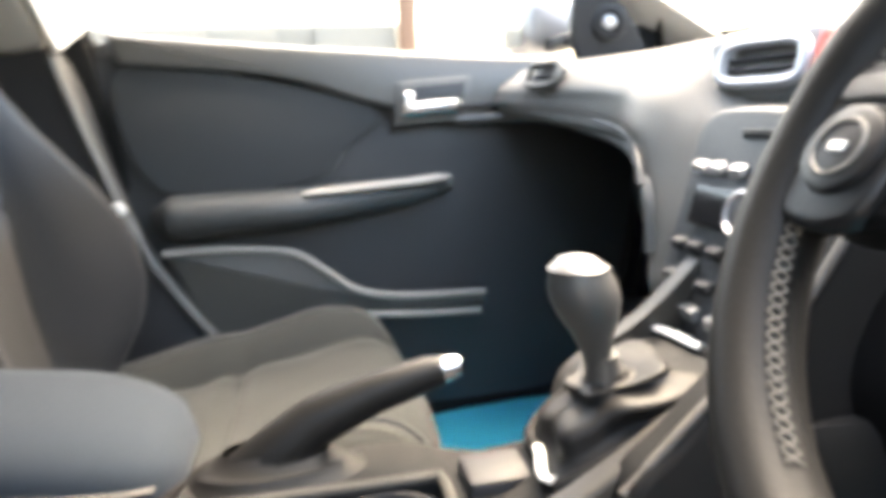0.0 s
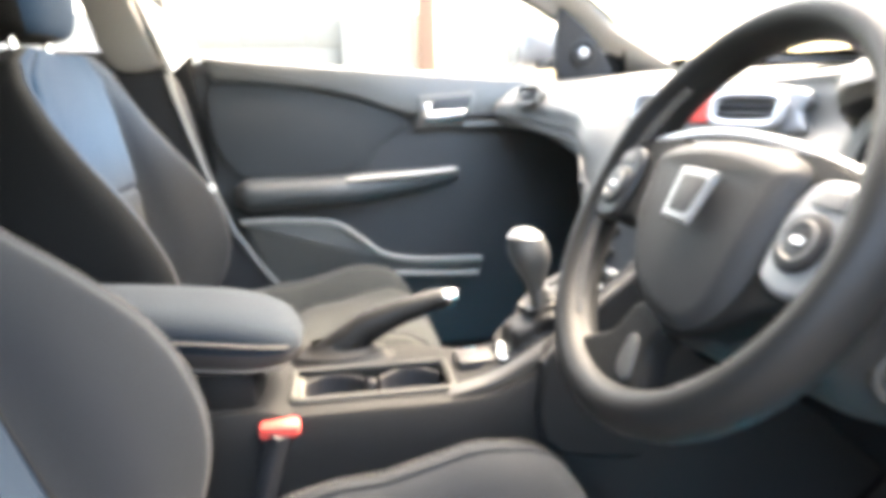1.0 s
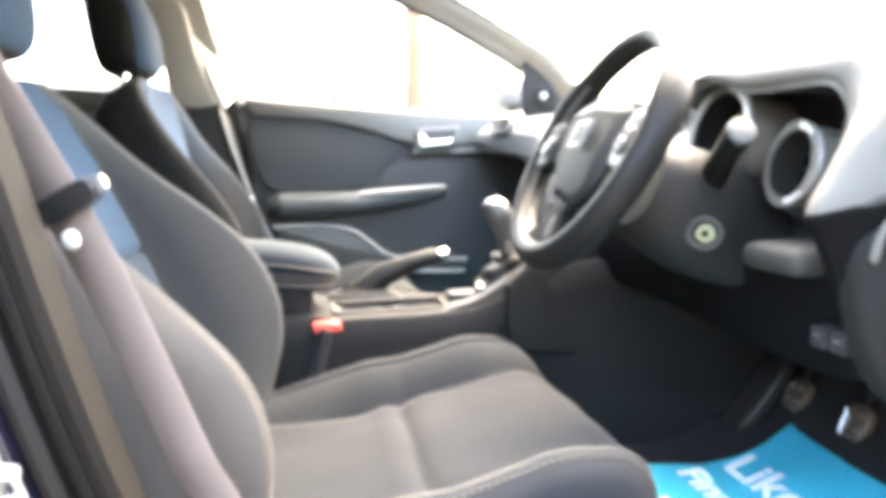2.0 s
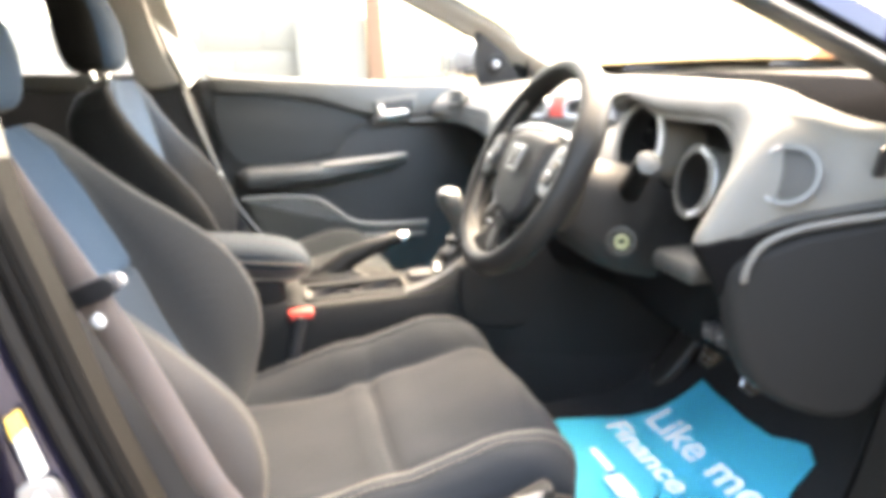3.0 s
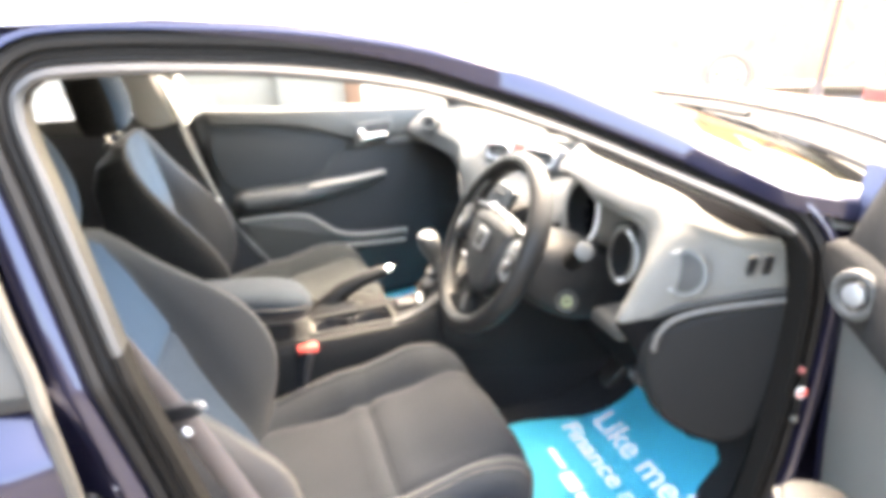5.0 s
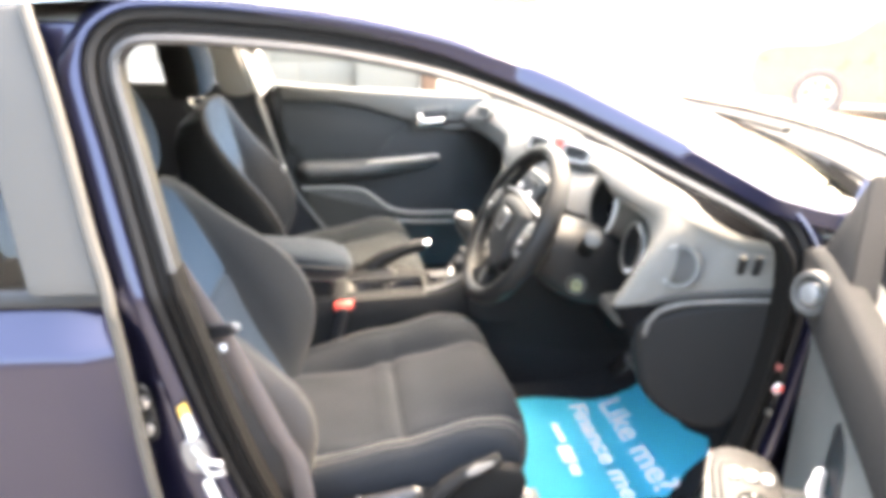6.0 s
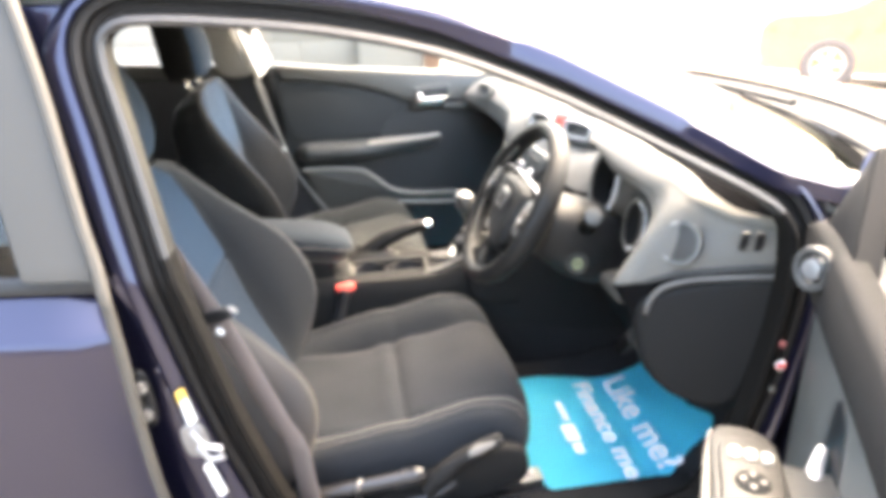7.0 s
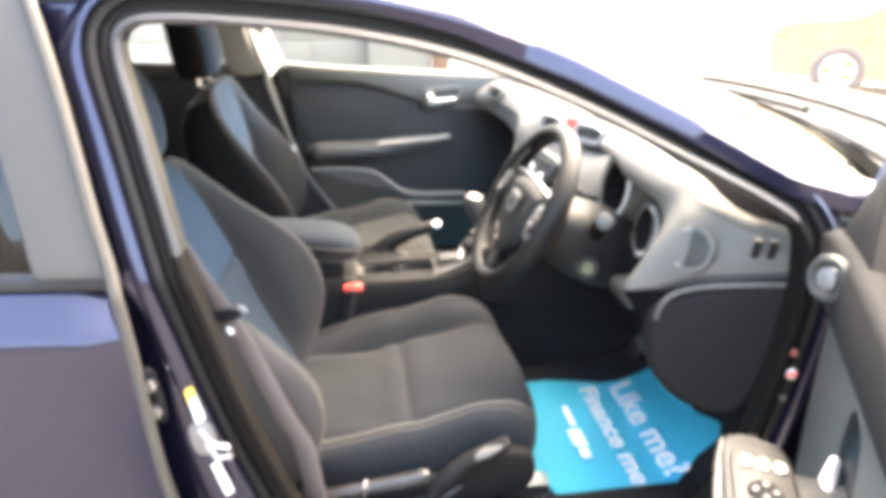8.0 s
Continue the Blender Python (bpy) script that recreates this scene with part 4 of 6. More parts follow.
# each section runs from the windscreen over the crest and down the front: x and z of eleven like points
SECTIONS = {
    -0.715: [(0.74, 0.93), (0.56, 0.938), (0.43, 0.9), (0.415, 0.88), (0.41, 0.86), (0.405, 0.845), (0.402, 0.835), (0.405, 0.82), (0.43, 0.8), (0.5, 0.7), (0.55, 0.55)],
    -0.66: [(0.74, 0.935), (0.52, 0.945), (0.345, 0.91), (0.325, 0.89), (0.308, 0.865), (0.295, 0.845), (0.285, 0.825), (0.28, 0.802), (0.3, 0.775), (0.4, 0.66), (0.55, 0.54)],
    -0.61: [(0.74, 0.94), (0.5, 0.95), (0.31, 0.932), (0.27, 0.915), (0.235, 0.885), (0.205, 0.85), (0.18, 0.81), (0.16, 0.772), (0.175, 0.745), (0.28, 0.61), (0.55, 0.52)],
    -0.575: [(0.74, 0.941), (0.5, 0.952), (0.305, 0.945), (0.262, 0.93), (0.24, 0.9), (0.228, 0.86), (0.207, 0.81), (0.186, 0.775), (0.2, 0.73), (0.3, 0.58), (0.55, 0.515)],
    -0.55: [(0.74, 0.942), (0.5, 0.955), (0.3, 0.952), (0.25, 0.942), (0.238, 0.908), (0.255, 0.885), (0.27, 0.83), (0.228, 0.775), (0.225, 0.715), (0.32, 0.57), (0.55, 0.51)],
    -0.53: [(0.74, 0.943), (0.5, 0.956), (0.295, 0.956), (0.247, 0.947), (0.238, 0.91), (0.32, 0.89), (0.36, 0.82), (0.27, 0.745), (0.25, 0.69), (0.33, 0.56), (0.55, 0.505)],
    -0.48: [(0.74, 0.945), (0.5, 0.958), (0.29, 0.959), (0.243, 0.952), (0.236, 0.912), (0.36, 0.89), (0.39, 0.8), (0.3, 0.72), (0.285, 0.63), (0.37, 0.54), (0.55, 0.5)],
    -0.4: [(0.74, 0.95), (0.52, 0.962), (0.29, 0.963), (0.24, 0.957), (0.234, 0.915), (0.38, 0.9), (0.4, 0.8), (0.3, 0.71), (0.28, 0.62), (0.37, 0.54), (0.55, 0.5)],
    -0.31: [(0.74, 0.95), (0.52, 0.965), (0.29, 0.966), (0.242, 0.962), (0.236, 0.938), (0.38, 0.93), (0.4, 0.8), (0.3, 0.71), (0.275, 0.625), (0.37, 0.54), (0.55, 0.5)],
    -0.24: [(0.74, 0.95), (0.52, 0.967), (0.3, 0.966), (0.252, 0.957), (0.246, 0.925), (0.38, 0.91), (0.4, 0.8), (0.3, 0.71), (0.27, 0.63), (0.37, 0.54), (0.55, 0.5)],
    -0.19: [(0.74, 0.95), (0.52, 0.968), (0.32, 0.964), (0.285, 0.948), (0.28, 0.91), (0.33, 0.89), (0.34, 0.8), (0.26, 0.72), (0.23, 0.65), (0.34, 0.55), (0.55, 0.5)],
    -0.15: [(0.74, 0.95), (0.52, 0.97), (0.345, 0.962), (0.33, 0.94), (0.335, 0.9), (0.31, 0.85), (0.27, 0.79), (0.225, 0.73), (0.2, 0.66), (0.26, 0.59), (0.55, 0.5)],
    -0.08: [(0.74, 0.95), (0.52, 0.97), (0.37, 0.958), (0.355, 0.935), (0.34, 0.885), (0.28, 0.85), (0.23, 0.8), (0.18, 0.73), (0.165, 0.66), (0.22, 0.595), (0.55, 0.5)],
    0.04: [(0.74, 0.95), (0.52, 0.968), (0.34, 0.95), (0.31, 0.935), (0.295, 0.885), (0.25, 0.85), (0.2, 0.8), (0.17, 0.73), (0.16, 0.66), (0.22, 0.595), (0.55, 0.5)],
    0.12: [(0.74, 0.95), (0.52, 0.967), (0.31, 0.95), (0.275, 0.935), (0.258, 0.885), (0.215, 0.85), (0.185, 0.8), (0.162, 0.73), (0.16, 0.65), (0.22, 0.59), (0.55, 0.5)],
    0.17: [(0.74, 0.95), (0.52, 0.967), (0.3, 0.948), (0.25, 0.93), (0.215, 0.885), (0.19, 0.85), (0.172, 0.8), (0.158, 0.74), (0.165, 0.67), (0.3, 0.6), (0.55, 0.5)],
    0.24: [(0.74, 0.95), (0.52, 0.967), (0.3, 0.948), (0.25, 0.93), (0.195, 0.89), (0.176, 0.86), (0.172, 0.835), (0.185, 0.808), (0.3, 0.77), (0.4, 0.65), (0.55, 0.5)],
    0.35: [(0.74, 0.95), (0.52, 0.968), (0.3, 0.948), (0.255, 0.935), (0.21, 0.9), (0.202, 0.875), (0.2, 0.85), (0.212, 0.826), (0.33, 0.79), (0.42, 0.66), (0.55, 0.5)],
    0.52: [(0.74, 0.95), (0.52, 0.969), (0.29, 0.95), (0.23, 0.94), (0.19, 0.908), (0.186, 0.888), (0.186, 0.868), (0.2, 0.845), (0.33, 0.81), (0.43, 0.68), (0.55, 0.5)],
    0.67: [(0.74, 0.95), (0.52, 0.97), (0.26, 0.955), (0.19, 0.945), (0.14, 0.915), (0.127, 0.898), (0.127, 0.882), (0.16, 0.862), (0.33, 0.83), (0.44, 0.7), (0.55, 0.52)],
}
ys = np.array(sorted(SECTIONS))
stack = np.array([SECTIONS[y] for y in ys])
slope = np.gradient(stack, ys, axis=0) * 0.75
SPAN = 6
rows = []
for y in np.linspace(ys[0], ys[-1], 190):
    k = min(max(int(np.searchsorted(ys, y)) - 1, 0), len(ys) - 2)
    gap = ys[k + 1] - ys[k]
    t = (y - ys[k]) / gap
    points = (2 * t ** 3 - 3 * t ** 2 + 1) * stack[k] + (t ** 3 - 2 * t ** 2 + t) * gap * slope[k] + (3 * t ** 2 - 2 * t ** 3) * stack[k + 1] + (t ** 3 - t ** 2) * gap * slope[k + 1]
    back = scuttle_edge(y / 0.72, -0.045)
    rows.append([(p[0] if p[0] < 0.45 else 0.45 + (p[0] - 0.45) * (back - 0.45) / 0.29, y, p[1]) for p in curve(points, SPAN)])


def dash_piece(i, j):
    y, span = rows[i][0][1], j // SPAN
    if span < 2 and y < 0.07:
        return "top"
    # behind the wheel the dark piece reaches higher, painted as shade
    if span >= (6 if -0.16 < y < -0.055 else 8 if -0.16 < y < 0.18 else 7):
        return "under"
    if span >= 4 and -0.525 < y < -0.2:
        return "recess"
    return "front"


dash_mesh = sorted_faces(rows, dash_piece, False)
part("dash_moulding", dash_mesh["front"], PLASTIC_SOFT, dash, "grey grained dash moulding")
part("dash_underside", dash_mesh["under"], UNDER_SHADE, dash, "lower dash moulding darkened for shade")
part("dash_top", dash_mesh["top"], DASH_BLACK, dash, "matt black dash top")
part("instrument_recess", dash_mesh["recess"], PLASTIC, dash, "black recess behind the instruments")
part("hood_edge", tube(curve([(0.26, -0.215, 0.92), (0.24, -0.27, 0.931), (0.235, -0.33, 0.935), (0.233, -0.4, 0.914), (0.235, -0.48, 0.911), (0.238, -0.535, 0.908), (0.243, -0.556, 0.885), (0.24, -0.562, 0.855), (0.22, -0.562, 0.81), (0.19, -0.582, 0.78), (0.163, -0.606, 0.77)], 6), 0.0035, 8), PLASTIC_SOFT, dash, "rounded edge of the instrument hood")
part("dash_lip", tube(curve([(0.06, 0.685, 0.862), (0.14, 0.665, 0.864), (0.2, 0.6, 0.86), (0.212, 0.5, 0.846), (0.212, 0.35, 0.826), (0.18, 0.24, 0.806), (0.163, 0.19, 0.775), (0.158, 0.17, 0.72)], 6), 0.009, 8), DOOR_GREY, dash, "grey rolled edge over the glovebox")


part("lip_groove", tube(curve([(0.06, 0.68, 0.884), (0.135, 0.66, 0.886), (0.19, 0.6, 0.88), (0.2, 0.5, 0.866), (0.2, 0.35, 0.846), (0.17, 0.24, 0.826), (0.155, 0.195, 0.79)], 6), 0.004, 6), RUBBER, dash, "dark groove over the rolled edge")


# darker than black plastic: shade by the open door put into the colour
part("dash_end", slab(even(curve([(0.2, 0.735), (0.25, 0.775), (0.31, 0.795), (0.405, 0.812), (0.415, 0.78), (0.39, 0.66), (0.35, 0.56), (0.28, 0.555), (0.22, 0.61)], 6, True), 60, True), lambda u, v, w: (u, -0.59 - 0.45 * (u - 0.17) - w, v), 0.03, 0.014, 4), END_BLACK, dash, "dark end panel, darkened further for shade")
part("end_lip", tube(curve([(0.165, -0.607, 0.768), (0.2, -0.625, 0.78), (0.26, -0.652, 0.802), (0.34, -0.687, 0.818), (0.405, -0.715, 0.828)], 4), 0.006, 8), LINING, dash, "dark rolled lower edge")
part("end_bead", tube(curve([(0.206, -0.640, 0.725), (0.212, -0.641, 0.752), (0.228, -0.648, 0.776), (0.262, -0.663, 0.793), (0.312, -0.686, 0.804), (0.363, -0.709, 0.812), (0.405, -0.727, 0.817)], 5), [0.002] + [0.0045] * 28 + [0.0055, 0.004], 8), PLASTIC_GREY, dash, "pale rolled bead round the end panel")


def vent(cx, cy, cz, w, h, normal, parent, slats=4, frame_mat=SILVER, text="silver-framed air vent"):
    """A framed air vent with slats."""
    q = Vector(normal).to_track_quat("Z", "Y").to_matrix().to_4x4()
    M = Matrix.Translation((cx, cy, cz)) @ q
    out = [(w * math.copysign(abs(math.cos(a)) ** 0.5, math.cos(a)), h * math.copysign(abs(math.sin(a)) ** 0.5, math.sin(a))) for a in np.linspace(0, 2 * math.pi, 32, endpoint=False)]
    v = part("air_vent", ring([M @ Vector((a, b, 0.004)) for a, b in out], 0.006, 8, normal), frame_mat, parent, text)
    part("vent_throat", slab([(a, b) for a, b in out], lambda u, k, d: M @ Vector((u, k, d - 0.012)), 0.006, 0.001), RUBBER, v)
    for i in range(slats):
        k = -h + 2 * h * (i + 0.5) / slats
        part("slat", tube([M @ Vector((-w * 0.93, k, 0)), M @ Vector((w * 0.93, k, 0))], 0.0045, 6, flat=0.5), PLASTIC, v)
    return v


vent_panel = part("vent_panel", slab(even(curve([(-0.13, -0.03), (0.13, -0.03), (0.137, 0.0), (0.125, 0.03), (-0.125, 0.035), (-0.137, 0.0)], 5, True), 48, True), lambda u, v, w: Vector((0.283, 0.062, 0.905)) + Vector((0.375, -0.927, 0)) * u + Vector((0.3, 0.12, 1)) * v + Vector((-0.9, -0.36, 0.25)) * (w - 0.01), 0.018, 0.008), POD, dash, "silver centre vent surround")
VN = Vector((-0.9, -0.36, 0.25))
for u, w in ((-0.075, 0.042), (0.07, 0.048)):
    c = Vector((0.283, 0.062, 0.905)) + Vector((0.375, -0.927, 0)) * u + VN * 0.012
    vent(c.x, c.y, c.z, w, 0.02, VN, dash)
vent(0.178, 0.56, 0.925, 0.036, 0.019, (-0.85, -0.3, 0.4), dash, 3, PLASTIC_SOFT, "grey-framed air vent")
for i in range(2):
    part("demister_slot", box(-0.006, 0.006, -0.004, 0.004, -0.018, 0.018, 0.002), RUBBER, dash).matrix_basis = pose(0.338 + 0.022 * i, -0.688 - 0.008 * i, 0.868, 20, 0, -20)
part("hazard_panel", slab(even([(-0.022, -0.018), (0.02, -0.018), (0.024, 0.026), (-0.018, 0.026)], 16, True), lambda u, v, w: Vector((0.283, 0.062, 0.905)) + Vector((0.375, -0.927, 0)) * (u - 0.008) + Vector((0.3, 0.12, 1)) * v + VN * (w + 0.007), 0.006, 0.003), RED, dash, "red hazard switch panel")
part("side_speaker", disc((0.262, -0.636, 0.85), (-0.8, -0.55, 0.35), 0.036, 0.014, 36, 0.88), DOOR_GREY, dash, "grey-ringed round side vent")
part("speaker_grille", disc((0.262, -0.636, 0.85), (-0.8, -0.55, 0.35), 0.0315, 0.01, 30), LINING, dash)
SN = Vector((-0.8, -0.55, 0.35)).normalized()
S1 = SN.cross(Vector((0, 0, 1))).normalized()
S2 = S1.cross(SN)
# the ring's glint, made as a tapered bright bar
part("vent_glint", tube([Vector((0.262, -0.636, 0.85)) + SN * 0.014 + (S1 * math.cos(a) + S2 * math.sin(a)) * 0.034 for a in np.linspace(-1.3, 1.3, 20)], [0.0008] + [0.003] * 18 + [0.0008], 8), POD, dash, "highlight modelled on the side vent's edge")

# twin instruments under one hood
for y, z, x, r, lab in ((-0.312, 0.856, 0.285, 0.07, "large"), (-0.462, 0.814, 0.29, 0.05, "small")):
    N = Vector((-1, 0, 0.2)) if lab == "large" else Vector((-1, 0.12, 0.2))
    c = Vector((x, y, z)) + N.normalized() * -0.04
    e1 = Vector((0, -1, 0))
    e2 = N.normalized().cross(e1) * -1
    q = N.to_track_quat("Z", "Y").to_matrix()
    h = part("dial_barrel", disc(c, N, r, 0.078, 44, 0.94), PLASTIC_SOFT, dash, "round grey instrument barrel")
    part("barrel_lining", disc(c, N, r * 0.945, 0.076, 44, 0.93), END_BLACK, h, "black barrel lining")
    part("dial_face", disc(c + N * 0.03, N, r * 0.9, 0.004, 36), DIAL, h, "black dial")
    # only the right half of the rim, shaped as a highlight
    part("rim_crescent", tube([c + N.normalized() * 0.078 + (e1 * math.cos(a) + e2 * math.sin(a)) * r * 0.96 for a in np.linspace(-1.5, 1.5, 30)], [0.001] + [0.0042] * 28 + [0.001], 8), BRIGHT, h, "silver barrel rim kept to its lit crescent")
    for k in range(9):
        a = radians(-30 + 30 * k)
        p0, p1 = (c + q @ Vector((r * f * math.cos(a), r * f * math.sin(a), 0.0355)) for f in (0.68, 0.78))
        part("dial_mark", tube([p0, p1], 0.0009, 4), PLASTIC_GREY, h)

# centre stack
part("stack_face", slab(even(curve([(-0.115, 0.862), (0.0, 0.866), (0.12, 0.862), (0.128, 0.8), (0.125, 0.7), (0.1, 0.64), (-0.04, 0.64), (-0.05, 0.7), (-0.07, 0.79)], 5, True), 50, True), lambda u, v, w: (0.135 + 0.28 * (v - 0.64) - w, u, v), 0.012, 0.005), DOOR_CARD, dash, "dark grey control panel")
part("disc_slot", box(0.178, 0.193, -0.06, 0.06, 0.842, 0.85, 0.001), RUBBER, dash, "dark disc slot")
part("display", slab([(-0.05, 0.8), (0.1, 0.8), (0.1, 0.765), (-0.05, 0.765)], lambda u, v, w: (0.121 + 0.28 * (v - 0.64) - w, u, v), 0.004, 0.001), DIAL, dash, "black display strip")
part("volume_knob", disc((0.158, 0.02, 0.782), (-1, 0, 0.28), 0.02, 0.01, 28, 0.7), SILVER, dash, "silver-ringed rotary knob")
part("knob_face", disc((0.158, 0.02, 0.782), (-1, 0, 0.28), 0.0145, 0.008, 24), PLASTIC, dash)
for y in (0.105, 0.08, 0.05, -0.03):
    for z in (0.815, 0.745, 0.715):
        part("stack_button", box(-0.006, 0.006, -0.009, 0.009, -0.005, 0.005, 0.002), SILVER if z > 0.8 else PLASTIC, dash).matrix_basis = pose(0.121 + 0.28 * (z - 0.64), y, z, 0, -15, 0)
for y in (0.1, 0.06, 0.02, -0.02):
    for z in (0.665, 0.69):
        part("climate_button", box(-0.006, 0.006, -0.012, 0.012, -0.006, 0.006, 0.002), POD if z > 0.67 else PLASTIC, dash).matrix_basis = pose(0.121 + 0.28 * (z - 0.64), y, z, 0, -15, 0)
part("glovebox", slab(even(curve([(0.24, 0.76), (0.6, 0.77), (0.62, 0.6), (0.26, 0.58)], 5, True), 40, True), lambda u, v, w: (0.365 + 0.45 * (0.76 - v) - w, u, v), 0.015, 0.008), PLASTIC, dash, "black glovebox lid")
part("under_tray", box(0.3, 0.6, 0.2, 0.64, 0.5, 0.53, 0.01), PLASTIC, dash)

# steering column
column = thing("steering_column", "dark plastic steering column shroud with stalk", "steering column")
rows = []
for t in np.linspace(0, 1, 14):
    c = Vector((0.1, -0.345, 0.8)).lerp(Vector((0.3, -0.345, 0.7)), t)
    hw, hh = 0.055 + 0.03 * math.sin(math.pi * min(1, t + 0.25)), 0.055 + 0.02 * math.sin(math.pi * t)
    rows.append([c + Vector((0.45 * hh * math.sin(a), hw * math.copysign(abs(math.cos(a)) ** 0.7, math.cos(a)), hh * math.copysign(abs(math.sin(a)) ** 0.75, math.sin(a)))) for a in np.linspace(0, 2 * math.pi, 32, endpoint=False)])
part("shroud", grid(rows, True, True), HUB_GREY, column)
part("ignition_ring", disc((0.158, -0.428, 0.736), (-0.45, -0.88, 0.05), 0.023, 0.012, 28, 0.6), LINING, column, "silver ignition surround")
part("ignition_barrel", disc((0.158, -0.43, 0.736), (-0.45, -0.88, 0.05), 0.011, 0.012, 20, 0.45), BARREL_GREEN, column, "pale green ignition key barrel")
stalk = part("stalk", tube([(0.18, -0.39, 0.79), (0.172, -0.43, 0.815), (0.163, -0.465, 0.838), (0.155, -0.5, 0.858)], [0.02, 0.017, 0.0155, 0.0165], 14), SPOKE_BLACK, column, "black indicator stalk")
part("stalk_cap", disc((0.156, -0.498, 0.857), (-0.2, -1, 0.5), 0.0165, 0.008, 20), DOOR_ARM, stalk, "dull grey stalk end")
part("knee_pad", box(0.193, 0.3, -0.552, -0.448, 0.694, 0.728, 0.015, 4), LINING, dash, "rounded grey knee pad")
part("knee_panel", slab(even(curve([(-0.6, 0.7), (-0.45, 0.7), (-0.24, 0.66), (-0.22, 0.58), (-0.5, 0.56), (-0.62, 0.62)], 5, True), 40, True), lambda u, v, w: (0.26 + 0.4 * (0.68 - v) - w, u, v), 0.02, 0.008), UNDER_SHADE, dash, "black knee panel darkened for shade")
for i in range(3):
    sw = part("panel_switch", box(0.225, 0.25, -0.62 + i * 0.03, -0.598 + i * 0.03, 0.615, 0.64, 0.003), PLASTIC, dash)
    part("switch_mark", box(0.223, 0.226, -0.613 + i * 0.03, -0.605 + i * 0.03, 0.628, 0.632, 0.0005), PLASTIC_GREY, sw)


# ---- steering wheel ----
wheel = thing("steering_wheel", "black leather steering wheel with pale cross stitching and silver switches", "steering wheel")
WC, TILT_W, RW = Vector((0.039, -0.352, 0.847)), radians(29), 0.16
WN, WV = Vector((-math.cos(TILT_W), 0, math.sin(TILT_W))), Vector((math.sin(TILT_W), 0, math.cos(TILT_W)))


def W(u, v, w=0.0):
    """On the wheel: u to the driver's right, v up, w towards the driver."""
    return WC + Vector((0, -u, 0)) + WV * v + WN * w


rim_pts = [W(RW * math.cos(a), RW * math.sin(a)) for a in np.linspace(0, 2 * math.pi, 80, endpoint=False)]
rim_rows = []
for i, a in enumerate(np.linspace(0, 2 * math.pi, 80, endpoint=False)):
    r = 0.0172 + 0.0022 * math.exp(-((math.sin(a) - 0.35) / 0.2) ** 2)
    d = Vector((0, -math.cos(a), 0)) + WV * math.sin(a)
    rim_rows.append([rim_pts[i] + d * r * math.cos(k) + WN * r * 1.2 * math.sin(k) for k in np.linspace(0, 2 * math.pi, 14, endpoint=False)])
rim_rows.append(rim_rows[0])
rim = part("rim", grid(rim_rows, True), LEATHER, wheel, "black leather rim")
def rim_point(a, k, lift=0.0):
    """On the rim's leather: a round the wheel, k round the rim."""
    r = 0.0172 + 0.0022 * math.exp(-((math.sin(a) - 0.35) / 0.2) ** 2) + lift
    d = Vector((0, -math.cos(a), 0)) + WV * math.sin(a)
    return W(RW * math.cos(a), RW * math.sin(a)) + d * r * math.cos(k) + WN * r * 1.2 * math.sin(k)


for a0, a1 in ((-0.9, 0.65), (2.4, 4.1)):
    bm = bmesh.new()
    for a in np.linspace(a0, a1, 46):
        for q in (-1, 1):
            tube([rim_point(a + q * f * 0.016, 2.78 + f * 0.17, 0.0006) for f in (-1, -0.5, 0, 0.5, 1)], 0.0007, 4, bm)
    part("stitching", bm, THREAD, rim, "pale cross stitching")
part("hub", slab(even(curve([(-0.08, 0.043), (-0.03, 0.052), (0.03, 0.055), (0.092, 0.047), (0.1, 0.02), (0.098, -0.03), (0.088, -0.068), (0.06, -0.09), (0.02, -0.088), (-0.018, -0.074), (-0.046, -0.046), (-0.066, -0.016), (-0.08, 0.018)], 6, True), 72, True), lambda u, v, w: W(u, v, w - 0.03 + 0.012 * (1 - ((u - 0.02) ** 2 + v * v) / 0.01) - 0.25 * max(0.0, -0.015 - v) ** 1.35), 0.046, 0.018, 6), HUB_GREY, wheel, "dark grey airbag cover")
part("hub_top_trim", tube([W(u, 0.062 - 0.9 * u * u, 0.008 - 0.5 * u * u) for u in np.linspace(-0.13, 0.14, 20)], 0.0035, 8), SILVER, wheel, "silver edge over the airbag cover")
part("emblem", slab(even([(-0.023, 0.021), (0.023, 0.021), (0.018, -0.019), (-0.018, -0.019)], 32, True), lambda u, v, w: W(u + 0.016, v + 0.003, 0.0262 + w), 0.004, 0.0015), POD, wheel, "plain chrome badge")
part("emblem_field", slab(even([(-0.017, 0.0155), (0.017, 0.0155), (0.0135, -0.0135), (-0.0135, -0.0135)], 16, True), lambda u, v, w: W(u + 0.016, v + 0.003, 0.0295 + w), 0.001, 0.0003), HUB_GREY, wheel)
SPOKE = {-1: [(-0.05, 0.05), (-0.13, 0.048), (-0.166, 0.034), (-0.168, 0.0), (-0.152, -0.024), (-0.12, -0.032), (-0.08, -0.026), (-0.05, -0.034)],
         1: [(0.06, 0.05), (0.13, 0.046), (0.166, 0.034), (0.166, -0.026), (0.148, -0.032), (0.105, -0.057), (0.07, -0.083), (0.03, -0.08)]}
